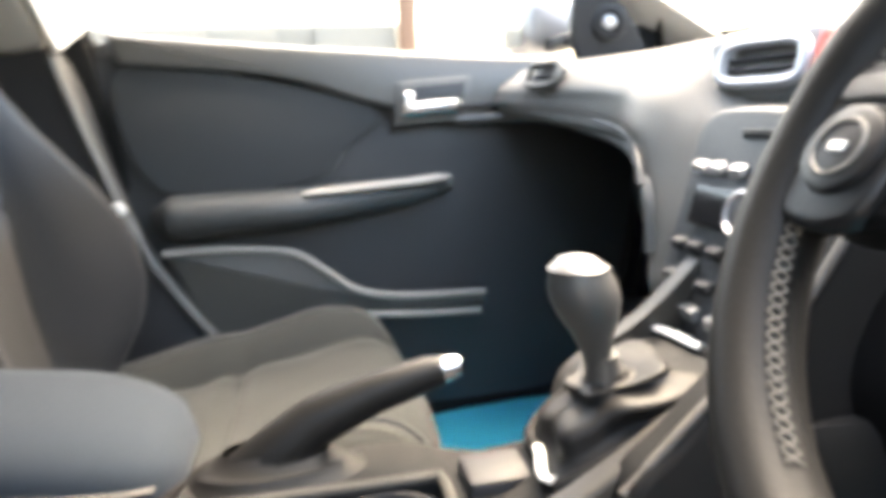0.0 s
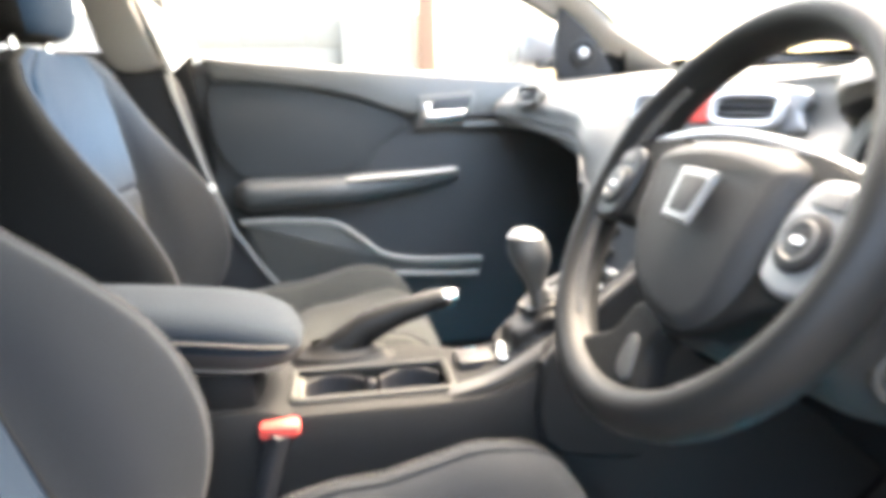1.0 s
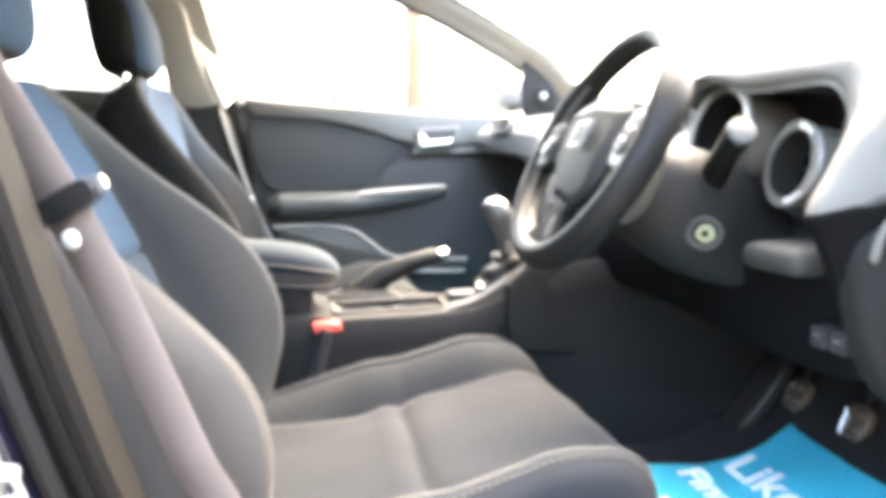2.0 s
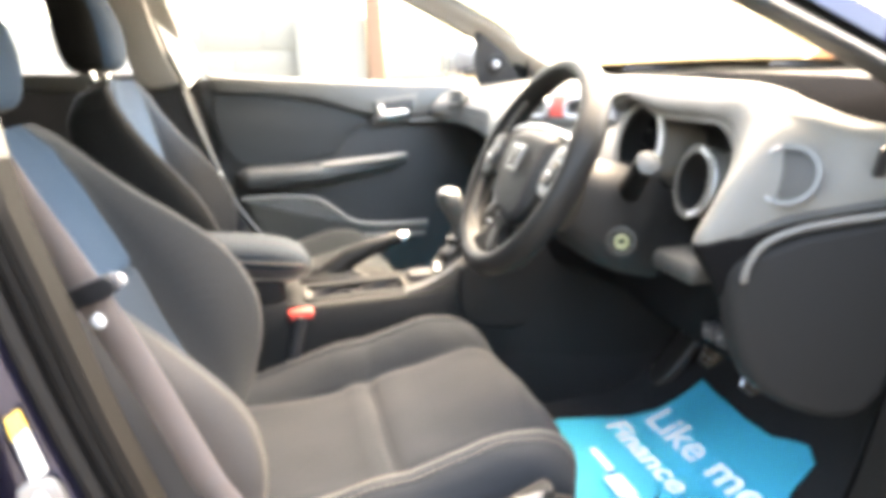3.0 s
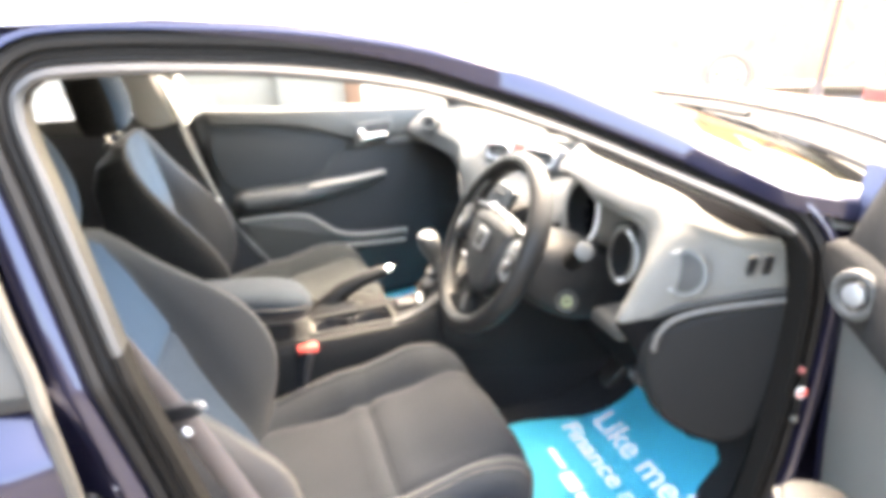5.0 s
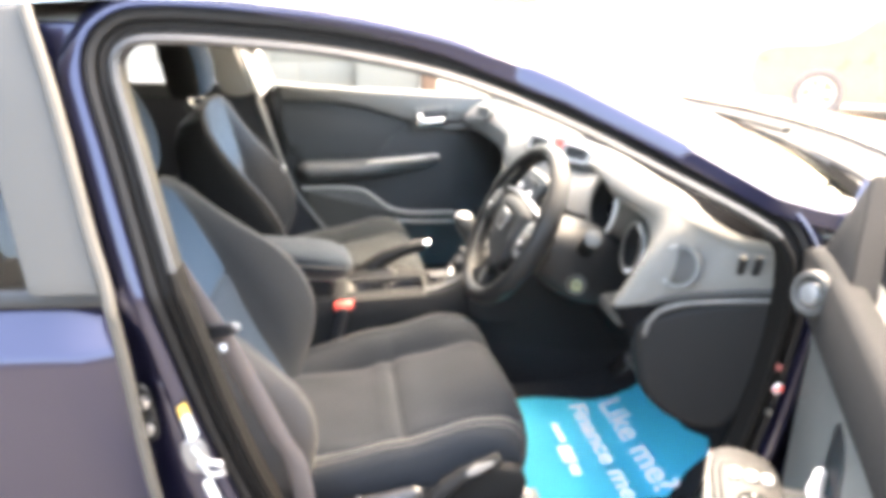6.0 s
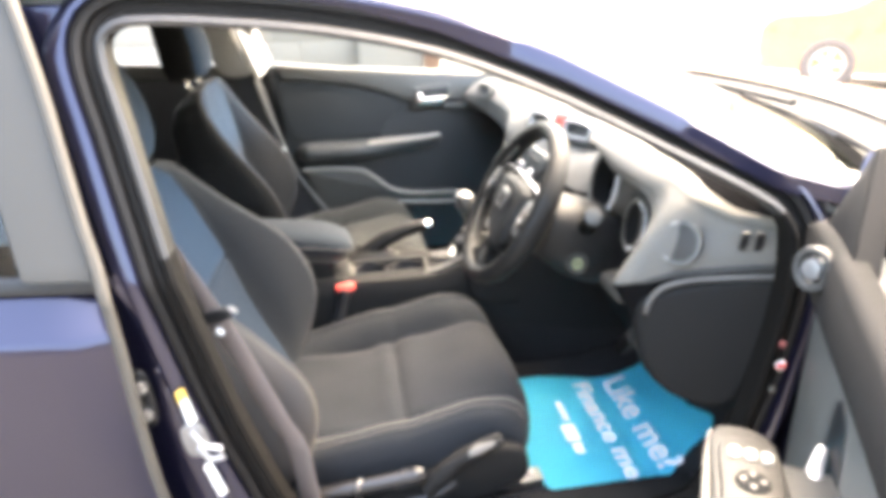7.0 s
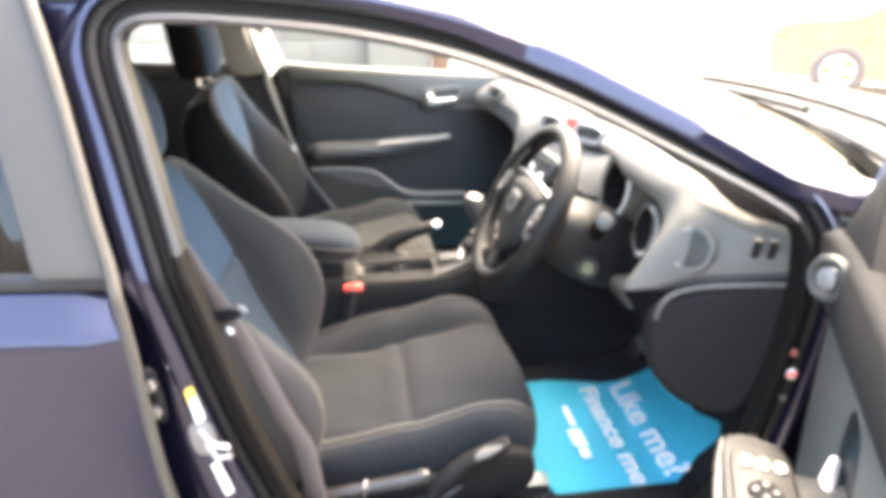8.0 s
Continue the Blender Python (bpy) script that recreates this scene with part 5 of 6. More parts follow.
for s in (-1, 1):
    sp = part("spoke", slab(even(curve(SPOKE[s], 5, True), 50, True), lambda u, v, w: W(u, v, w - 0.014), 0.022, 0.006), SPOKE_BLACK, wheel, "side spoke")
    pod = part("switch_pod", slab(even(curve([(s * 0.101, 0.008), (s * 0.112, 0.036), (s * 0.15, 0.034), (s * 0.158, 0.0), (s * 0.145, -0.032), (s * 0.108, -0.03)], 5, True), 40, True), lambda u, v, w: W(u, v, w + 0.004), 0.01, 0.004), POD if s > 0 else RUBBER, sp, "silver switch surround" if s > 0 else "black switch surround")
    part("switch_pad", disc(W(s * 0.126, -0.002, 0.012), WN, 0.0195, 0.006, 28), RUBBER, pod, "round black switch pad")
    part("pad_ring", ring([W(s * 0.126 + 0.012 * math.cos(a), -0.002 + 0.012 * math.sin(a), 0.018) for a in np.linspace(0, 2 * math.pi, 20, endpoint=False)], 0.0012, 6, WN), PLASTIC_GREY, pod)
    part("pad_mark", slab([(s * 0.126 - 0.004, -0.004), (s * 0.126 + 0.004, -0.004), (s * 0.126 + 0.004, 0.0), (s * 0.126 - 0.004, 0.0)], lambda u, v, w: W(u, v, w + 0.017), 0.002, 0.0005), WHITE, pod)
    part("pad_key", slab(even([(s * 0.118, 0.021), (s * 0.142, 0.02), (s * 0.14, 0.031), (s * 0.12, 0.032)], 16, True), lambda u, v, w: W(u, v, w + 0.012), 0.004, 0.001), PLASTIC_GREY, pod)
part("lower_spoke", slab(even(curve([(-0.005, -0.08), (0.042, -0.085), (0.038, -0.108), (0.054, -0.138), (0.045, -0.157), (-0.02, -0.162), (-0.07, -0.148), (-0.045, -0.125), (-0.02, -0.11)], 5, True), 50, True), lambda u, v, w: W(u, v, w - 0.012), 0.02, 0.008, 4), SPOKE_BLACK, wheel, "lower spoke")
part("spoke_insert", slab(even(curve([(0.012, -0.106), (0.025, -0.106), (0.036, -0.13), (0.03, -0.138), (0.014, -0.13)], 5, True), 30, True), lambda u, v, w: W(u, v, w + 0.006), 0.004, 0.002), LINING, wheel, "satin grey spoke insert")

# ---- centre console ----
console = thing("centre_console", "dark plastic centre console with cup holders", "console")
rows = []
stations = sorted(list(np.linspace(-0.62, 0.2, 42)) + [0.35, 0.6, 0.8] + [-0.3021, -0.3, -0.1, -0.0979])
for x in stations:
    top = float(np.interp(x, [-0.62, -0.33, -0.3, -0.1, -0.06, 0.03, 0.12, 0.2, 0.8], [0.585, 0.585, 0.575, 0.575, 0.578, 0.615, 0.655, 0.66, 0.66]))
    hw = float(np.interp(x, [-0.62, -0.3, 0.0, 0.2, 0.8], [0.085, 0.085, 0.085, 0.11, 0.13]))
    far = float(np.interp(x, [-0.13, -0.06, 0.0, 0.2], [0.045, 0.0, -0.03, -0.02]))
    well = 0.055 if -0.3005 < x < -0.0995 else 0.0
    rows.append([(x, y, z) for y, z in [(-hw - 0.012, 0.3), (-hw - 0.005, top - 0.05), (-hw, top - 0.012), (-hw + 0.006, top - 0.002), (-hw + 0.016, top), (-0.05, top), (-0.048, top - well), (0.036, top - well), (0.04, top), (hw + far - 0.021, top), (hw + far - 0.011, top - 0.002), (hw + far - 0.005, top - 0.012), (hw + far, top - 0.05), (hw + far + 0.005, 0.3)]])
part("console_body", grid(rows, False, False), END_BLACK, console, "black grained console moulding")
part("console_carpet", grid([[(x, -float(np.interp(x, [-0.62, 0.0, 0.2, 0.8], [0.097, 0.097, 0.122, 0.142])) - 0.004 + 0.03 * max(0, z - 0.32), z) for z in np.linspace(0.29, float(np.interp(x, [-0.62, 0.1, 0.3, 0.8], [0.44, 0.44, 0.405, 0.4])), 5)] for x in np.linspace(-0.62, 0.8, 30)]), CARPET, console, "black carpet along the console's foot")
rows = []
for t in np.linspace(0, 1, 26):
    x = -0.62 + 0.335 * t
    q = math.sqrt(max(0.0, 1 - max(0, (t - 0.72) / 0.28) ** 2.2))
    zc = 0.678 - 0.035 * t ** 2
    rows.append([(x, 0.005 + (0.082 * (0.35 + 0.65 * q)) * math.copysign(abs(math.cos(a)) ** 0.55, math.cos(a)), zc + (0.037 * (0.2 + 0.8 * q)) * math.copysign(abs(math.sin(a)) ** 0.6, math.sin(a))) for a in np.linspace(0, 2 * math.pi, 36, endpoint=False)])
arm = part("armrest_lid", grid(rows, True, True), CLOTH_SLATE, console, "blue-grey cloth padded armrest")
lid_rows = rows
part("armrest_lip", grid([[(x, 0.005 + (y - 0.005) * 1.03, z - 0.003) for x, y, z in r[18:36] + r[:1]] for r in lid_rows]), LIP_BROWN, arm, "dark brown lower edge of the armrest")
for k in (17, 20):
    part("armrest_stitch", tube([(r[k][0], 0.005 + (r[k][1] - 0.005) * 1.035, r[k][2] - 0.004) for r in lid_rows[:-1]], 0.0018, 6), PIPING, arm, "tan stitched seam")
part("armrest_box", box(-0.6, -0.335, -0.07, 0.08, 0.56, 0.65, 0.02), END_BLACK, console)
cup = part("cup_tray", ring([(x, y, 0.577) for x, y in even(curve([(-0.3, 0.04), (-0.1, 0.04), (-0.1, -0.05), (-0.3, -0.05)], 1, True), 44, True)], 0.005, 8, (0, 0, 1)), LINING, console, "dark cup tray edge")
for x in (-0.25, -0.15):
    part("cup_wall", grid([[(x + r * math.cos(a), -0.006 + r * 0.9 * math.sin(a), z) for a in np.linspace(0.15 * math.pi, 0.85 * math.pi, 16)] for r, z in ((0.042, 0.522), (0.044, 0.57), (0.047, 0.571))]), PLASTIC, cup)
for y, w in ((0.022, 0.008), (-0.034, 0.008)):
    part("tray_divider", box(-0.206, -0.194, y - w, y + w, 0.52, 0.566, 0.004), PLASTIC, cup)
part("tray_slider", box(-0.296, -0.287, -0.04, 0.03, 0.53, 0.575, 0.003), EDGE_GREY, cup, "pale sliding tray end")
part("coin_box", box(-0.085, -0.03, 0.0, 0.05, 0.57, 0.59, 0.006), PLASTIC, console)
for s in (-1, 1):
    part("console_fin", slab(even(curve(([(-0.11, 0.577), (-0.05, 0.595)] if s < 0 else []) + [(0.02, 0.635), (0.1, 0.69), (0.17, 0.75), (0.18, 0.7), (0.12, 0.62), (0.03, 0.575)] + ([(-0.06, 0.562)] if s < 0 else []), 5, True), 60, True), lambda u, v, w: (u, s * (0.06 + w) + 0.01, v), 0.022, 0.005), FIN, console, "satin beige console fin")

part("console_flank", slab(even(curve([(0.0, 0.61), (0.04, 0.653), (0.082, 0.69), (0.118, 0.718), (0.14, 0.747), (0.162, 0.782), (0.178, 0.812), (0.27, 0.8), (0.28, 0.62), (0.26, 0.5), (0.02, 0.5)], 4, True), 70, True), lambda u, v, w: (u, -0.052 - w - 0.12 * max(0, 0.72 - v), v), 0.03, 0.01, 4), END_BLACK, console, "black flank rising to the dash")
part("flank_edge", tube(curve([(0.002, -0.084, 0.617), (0.042, -0.084, 0.657), (0.082, -0.083, 0.693), (0.117, -0.083, 0.721), (0.139, -0.083, 0.75), (0.16, -0.083, 0.783)], 5), 0.0035, 8), PLASTIC_GREY, console, "pale rolled edge of the flank")
gear = thing("gear_lever", "gear lever with silver-topped knob and leather gaiter", "gear lever")
FRAME = [(-0.027, -0.036, 0.6), (-0.022, 0.01, 0.6), (-0.018, 0.05, 0.602), (0.03, 0.074, 0.63), (0.075, 0.084, 0.657), (0.106, 0.08, 0.668), (0.117, 0.03, 0.67), (0.112, -0.036, 0.668), (0.04, -0.044, 0.635)]
frame_line = even(curve(FRAME, 8, True), 60, True)
part("gaiter_frame", ring(frame_line, 0.006, 8, (-0.5, 0, 1)), END_BLACK, gear, "black gaiter frame")
for k0, k1 in ((60, 67), (86, 97)):
    part("frame_strip", tube([Vector(frame_line[k % 60]) + Vector((-0.003, 0, 0.006)) for k in range(k0, k1)], 0.0042, 8, flat=0.6), BRIGHT, gear, "silver gaiter frame strip")
rows = []
centre = np.mean(frame_line, axis=0)
for t in np.linspace(0, 1, 44):
    row = []
    for k, p in enumerate(frame_line):
        a = 2 * math.pi * k / 60
        d = np.array(p) - centre
        ang = math.atan2(d[1], d[0])
        top = np.array([0.028 + 0.014 * math.cos(ang), 0.014 * math.sin(ang), 0.672])
        q = t ** 0.62
        fold = 0.013 * math.sin(math.pi * t) * (1 - t) * (math.sin(13 * t + 2.2 * math.sin(ang + 0.6)) + 0.5 * math.sin(5 * ang + 11 * t))
        low = np.array(p) * (1 - q) + top * q
        out = np.array([math.cos(ang), math.sin(ang), 0.3])
        row.append(tuple(low + out * fold + np.array([0, 0, -0.016 * math.sin(math.pi * t) + 0.02 * math.sin(math.pi * t) ** 2])))
    rows.append(row)
part("gaiter", grid(rows, True, True), GAITER, gear, "creased black leather gaiter")
part("collar", tube([(0.028, 0, 0.657), (0.023, 0, 0.684)], [0.017, 0.013], 16), KNOB, gear, "dark collar")
prof = [(0.011, 0.69), (0.012, 0.712), (0.0165, 0.726), (0.0235, 0.741), (0.0272, 0.755), (0.0268, 0.767), (0.0225, 0.779), (0.014, 0.787), (0.003, 0.79)]
K = [[(0.022 + r * math.cos(a) - 0.22 * (z - 0.7), r * math.sin(a), z - 0.024) for a in np.linspace(0, 2 * math.pi, 24, endpoint=False)] for r, z in prof]
part("knob", grid(K[:7], True), KNOB, gear, "dark polished knob")
part("knob_cap", grid(K[6:], True, True), POD, gear, "polished silver cap")
part("knob_edge", tube([(0.022 - 0.22 * 0.079 + 0.0228 * math.cos(a), 0.0228 * math.sin(a), 0.755) for a in np.linspace(0, 2 * math.pi, 30)], 0.0012, 6), RUBBER, gear, "dark seam under the cap")

brake = thing("handbrake", "black handbrake lever with a silver release button", "handbrake")
part("lever", tube([(-0.28, 0.085, 0.555), (-0.235, 0.085, 0.59), (-0.2, 0.085, 0.618), (-0.15, 0.085, 0.637), (-0.1, 0.085, 0.65), (-0.085, 0.085, 0.652)], [0.026, 0.024, 0.02, 0.016, 0.014, 0.011], 14, flat=1.15), LEATHER, brake, "leather-wrapped lever")
part("button", tube([(-0.087, 0.085, 0.652), (-0.072, 0.085, 0.655)], [0.0125, 0.009], 14), CHROME, brake, "chrome release button")
part("boot", grid([[(-0.24 + r * 1.8 * math.cos(a), 0.085 + r * 0.9 * math.sin(a), z) for a in np.linspace(0, 2 * math.pi, 24, endpoint=False)] for r, z in ((0.05, 0.565), (0.045, 0.575), (0.04, 0.578), (0.036, 0.586), (0.03, 0.588), (0.022, 0.6))], True), GAITER, brake, "ribbed leather boot")

buckle = thing("seat_belt_buckle", "black belt buckle with a red release button", "buckle")
part("buckle_body", tube([(-0.345, -0.085, 0.44), (-0.325, -0.085, 0.52), (-0.312, -0.085, 0.562)], [0.02, 0.024, 0.024], 12, flat=0.6), PLASTIC, buckle)
part("release_button", box(-0.335, -0.29, -0.1, -0.07, 0.556, 0.573, 0.005), RED, buckle, "red release button")


# ---- driver's door, standing open ----
ddoor = thing("driver_door", "open driver's door with grey inner trim and black frame", "car door")
HINGE, SWING = Vector((0.42, -0.79, 0)), radians(60)
DD, DN = Vector((-math.cos(SWING), -math.sin(SWING), 0)), Vector((-math.sin(SWING), math.cos(SWING), 0))


def dd(s, n, z):
    """On the open door: s from the hinge, n out from its inner face, z up."""
    return HINGE + DD * s + DN * n + Vector((0, 0, z))


def dd_part(name, outline, base, thick, mat, label="", r=0.006, n=60, parent=None):
    return part(name, slab(even(outline, n, True), lambda u, v, w: dd(u, base + w - 0.3 * max(0, v - 0.93), v), thick, r), mat, parent or ddoor, label)


dd_part("outer_skin", [(0.0, 0.92), (1.02, 0.95), (1.03, 0.6), (0.95, 0.3), (0.05, 0.3)], -0.06, 0.03, PAINT, "dark blue outer skin")
dd_part("door_card", [(0.03, 0.93), (0.98, 0.955), (0.99, 0.6), (0.9, 0.34), (0.08, 0.34), (0.04, 0.6)], -0.03, 0.05, DOOR_PANEL, "grey door lining", 0.012)
dd_part("upper_trim", curve([(0.03, 0.94), (0.5, 0.96), (0.98, 0.965), (0.97, 0.9), (0.5, 0.88), (0.2, 0.86), (0.04, 0.86)], 5, True), 0.015, 0.03, TRIM_BLACK, "black upper door trim", 0.012)
dd_part("armrest", curve([(0.33, 0.735), (0.55, 0.75), (0.9, 0.77), (0.92, 0.7), (0.6, 0.66), (0.36, 0.68)], 5, True), 0.02, 0.12, LINING, "padded armrest", 0.02)
dd_part("sail_panel", [(0.03, 0.92), (0.25, 0.93), (0.06, 1.06)], 0.0, 0.03, TRIM_BLACK, "black sail panel")
part("tweeter_ring", disc(dd(0.17, 0.05, 0.92), Vector((-1, -0.15, 0.15)), 0.03, 0.012, 30, 0.6), LINING, ddoor, "dark tweeter ring")
part("tweeter_dome", disc(dd(0.17, 0.05, 0.92), Vector((-1, -0.15, 0.15)), 0.014, 0.012, 20), POD, ddoor, "silver tweeter dome")
part("window_frame", tube([dd(s, -0.02 - 0.36 * (z - 0.93), z) for s, z in curve([(0.02, 0.95), (0.25, 1.07), (0.5, 1.17), (0.75, 1.22), (0.97, 1.22), (1.0, 1.1), (1.0, 0.95)], 6)], 0.016, 8), RUBBER, ddoor, "black window frame")
part("window_glass", slab([(0.05, 0.94), (0.98, 0.95), (0.97, 1.21), (0.75, 1.21), (0.4, 1.12)], lambda u, v, w: dd(u, -0.02 - 0.36 * (v - 0.93) + w, v), 0.004, 0.001), GLASS_DARK, ddoor, "side window").visible_shadow = False
sw = part("switch_panel", slab(even(curve([(0.325, 0.09), (0.322, 0.15), (0.45, 0.152), (0.6, 0.15), (0.6, 0.06), (0.42, 0.075)], 5, True), 44, True), lambda u, v, w: dd(u, v, 0.752 + 0.06 * (u - 0.35) + w), 0.014, 0.005), SWITCH_GREY, ddoor, "grey window switch panel")
part("panel_edge", tube([dd(u, v + 0.002, 0.758 + 0.06 * (u - 0.35)) for u, v in ((0.325, 0.15), (0.38, 0.154), (0.45, 0.155), (0.6, 0.153))], 0.0045, 8), PIPING, sw, "pale edge of the switch panel")
plate = part("switch_plate", slab(even(curve([(0.35, 0.088), (0.35, 0.142), (0.45, 0.143), (0.56, 0.142), (0.56, 0.075), (0.44, 0.08)], 5, True), 44, True), lambda u, v, w: dd(u, v, 0.764 + 0.06 * (u - 0.35) + w), 0.006, 0.003), SWITCH_GREY, sw, "raised switch plate")
part("mirror_dial", disc(dd(0.425, 0.112, 0.772), (0, 0, 1), 0.018, 0.006, 24), TRIM_BLACK, sw, "round black mirror control")
for a in range(4):
    k = a * math.pi / 2
    part("dial_arrow", disc(dd(0.425 + 0.01 * math.cos(k), 0.112 + 0.01 * math.sin(k), 0.777), (0, 0, 1), 0.003, 0.002, 8), PLASTIC_GREY, sw)
for i in range(3):
    part("window_switch", slab(even(curve([(0.37, 0.09 + 0.017 * i), (0.385, 0.09 + 0.017 * i), (0.385, 0.101 + 0.017 * i), (0.37, 0.101 + 0.017 * i)], 3, True), 16, True), lambda u, v, w: dd(u, v, 0.77 + w), 0.006, 0.002), POD, sw, "pale window switch")
dd_part("handle_recess", curve([(0.28, 0.80), (0.34, 0.81), (0.36, 0.72), (0.33, 0.66), (0.28, 0.68)], 5, True), 0.016, 0.0055, RUBBER, "dark pull-handle recess", 0.002)
part("release_handle", tube([dd(0.3, 0.028, 0.745), dd(0.33, 0.038, 0.735), dd(0.36, 0.04, 0.73)], [0.007, 0.01, 0.007], 8), SILVER, ddoor, "silver release handle")

# rear driver-side door
rd = thing("rear_door", "closed dark blue rear door with tinted window", "car door")
edge = [(-0.69, 1.27), (-0.66, 1.15), (-0.63, 1.0), (-0.612, 0.92), (-0.605, 0.83), (-0.595, 0.6), (-0.56, 0.4)]
rows = []
for v in np.concatenate([np.linspace(0, 0.84, 12), np.linspace(0.86, 1, 15)]):
    row = []
    for t in np.linspace(0, 1, 24):
        zt = float(np.interp(v, [0, 1], [0.36, 0.895]))
        x = float(np.interp(zt, [0.36, 0.4, 0.6, 0.83, 0.895], [-0.55, -0.56, -0.595, -0.605, -0.622])) * (1 - t) - 1.5 * t
        z = zt + v * 0.05 * t
        out = float(np.interp(v, [0, 0.3, 0.6, 0.86, 0.885, 0.905, 0.95, 1], [0.012, 0.03, 0.04, 0.0465, 0.0465, 0.042, 0.022, 0.0]))
        if t == 0:
            out -= 0.02
        row.append((x + (0.004 if t == 0 else 0), side_y(z) - out, z))
    rows.append(row)
part("door_skin", grid(rows), PAINT, rd, "dark blue door skin with a shoulder line")
part("belt_strip", side_plate([(-0.612, 0.92), (-0.612, 0.897), (-1.5, 0.942), (-1.5, 0.962)], -0.004, 0.014, -1, 0.004), RUBBER, rd, "black belt strip")
part("frame_applique", side_plate([(-0.69, 1.27), (-0.66, 1.15), (-0.63, 1.0), (-0.614, 0.92), (-0.7, 0.923), (-0.715, 1.0), (-0.745, 1.15), (-0.765, 1.265)], 0.008, 0.022, -1, 0.004), APPLIQUE, rd, "matt grey frame cover")
part("door_edge_seal", tube([(x + 0.006, side_y(z) - 0.03, z) for x, z in curve([(a, b) for a, b in edge], 6)], 0.008, 8), EDGE_GREY, rd, "pale grey door edge seal")
part("window_glass", side_plate([(-0.7, 0.925), (-0.715, 1.0), (-0.745, 1.15), (-0.76, 1.26), (-1.15, 1.24), (-1.4, 1.1), (-1.45, 0.96)], 0.0, 0.004, -1, 0.001), GLASS_DARK, rd, "tinted rear window").visible_shadow = False
part("latch_plate", side_plate(curve([(-0.605, 0.765), (-0.585, 0.765), (-0.58, 0.69), (-0.6, 0.69)], 4, True), -0.004, 0.008, -1, 0.003), RUBBER, rd, "dark latch plate")
for z in (0.75, 0.705):
    part("latch_bolt", disc((-0.592, -0.755, z), (0, -1, 0), 0.009, 0.01, 14), ALLOY, rd)

# striker and labels on the centre pillar
striker = thing("door_striker", "white metal door striker loop on the centre pillar", "striker")
part("striker_plate", side_plate(curve([(-0.55, 0.675), (-0.522, 0.68), (-0.515, 0.635), (-0.543, 0.63)], 4, True), 0.008, 0.006, -1, 0.002), POD, striker)
part("striker_loop", tube([(-0.535, -0.762, 0.67), (-0.512, -0.795, 0.668), (-0.49, -0.8, 0.665), (-0.488, -0.8, 0.65), (-0.508, -0.795, 0.645), (-0.53, -0.762, 0.642)], 0.0042, 8), SILVER, striker)
lab = thing("pillar_label", "white and yellow paper label on the centre pillar", "label")
part("label_sheet", side_plate([(-0.546, 0.735), (-0.536, 0.742), (-0.525, 0.69), (-0.538, 0.682)], 0.011, 0.002, -1, 0.0005), WHITE, lab)
part("label_top", side_plate([(-0.5465, 0.739), (-0.5355, 0.746), (-0.532, 0.73), (-0.5445, 0.72)], 0.0125, 0.002, -1, 0.0005), YELLOW, lab, "yellow top of the label")
part("label_sheet", side_plate([(-0.528, 0.607), (-0.517, 0.613), (-0.501, 0.556), (-0.513, 0.546)], 0.011, 0.002, -1, 0.0005), WHITE, lab)
for x, y, z, r, mat, text in ((0.388, -0.752, 0.712, 0.005, PINK, "faded red plastic plug in the hinge pillar"), (0.383, -0.754, 0.628, 0.0055, KNOB, "bare metal bolt in the hinge pillar")):
    plug = thing("pillar_plug" if mat is PINK else "pillar_bolt", text, "plug" if mat is PINK else "bolt")
    part("head", disc((x, y, z), (0, -1, 0), r, 0.008, 8 if mat is KNOB else 18), mat, plug)
    part("washer", disc((x, y + 0.002, z), (0, -1, 0), r * 1.5, 0.004, 20), SEAL_DARK, plug, "dark washer")
stick = thing("hinge_label", "small white and red round sticker on the hinge pillar", "label")
part("sticker_disc", disc((0.391, -0.757, 0.673), (0, -1, 0), 0.0085, 0.003, 20), WHITE, stick)
part("sticker_band", box(0.383, 0.399, -0.7615, -0.759, 0.669, 0.678, 0.001), RED, stick)

# seat belt
beltthing = thing("seat_belt", "taupe seat belt hanging beside the driver's seat", "seat belt")


def strap(points, width, across, mat, parent, label=""):
    rows = []
    a = Vector(across).normalized()
    for p in curve(points, 10):
        p = Vector(p)
        rows.append([p - a * width / 2, p - a * width * 0.45 + Vector((0, -0.0015, 0)), p + a * width * 0.45 + Vector((0, -0.0015, 0)), p + a * width / 2])
    return part("webbing", grid(rows), mat, parent, label)


strap([(-0.65, -0.61, 1.12), (-0.572, -0.645, 0.95), (-0.498, -0.664, 0.8), (-0.463, -0.668, 0.715), (-0.425, -0.672, 0.612), (-0.4, -0.674, 0.545), (-0.385, -0.676, 0.36)], 0.047, (0.75, -0.5, 0.35), BELT, beltthing, "taupe webbing")
TA = Vector((0.75, -0.5, 0.35)).normalized()
TT = Vector((0.44, -0.03, -0.9)).normalized()
TN = TA.cross(TT).normalized()
TC = Vector((-0.501, -0.664, 0.806))
tongue = part("tongue", slab(even(curve([(-0.034, -0.007), (0.0, -0.009), (0.034, -0.008), (0.04, 0.0), (0.034, 0.009), (0.0, 0.01), (-0.034, 0.008), (-0.037, 0.0)], 5, True), 48, True), lambda u, v, w: TC + TA * u + TT * v + TN * (w - 0.006), 0.012, 0.005, 3), PLASTIC, beltthing, "black belt tongue")
part("tongue_plate", slab(even(curve([(0.03, -0.006), (0.046, -0.005), (0.048, 0.0), (0.046, 0.005), (0.03, 0.006)], 4, True), 24, True), lambda u, v, w: TC + TA * u + TT * v + TN * (w - 0.0015), 0.003, 0.001), SILVER, tongue, "bright metal plate")
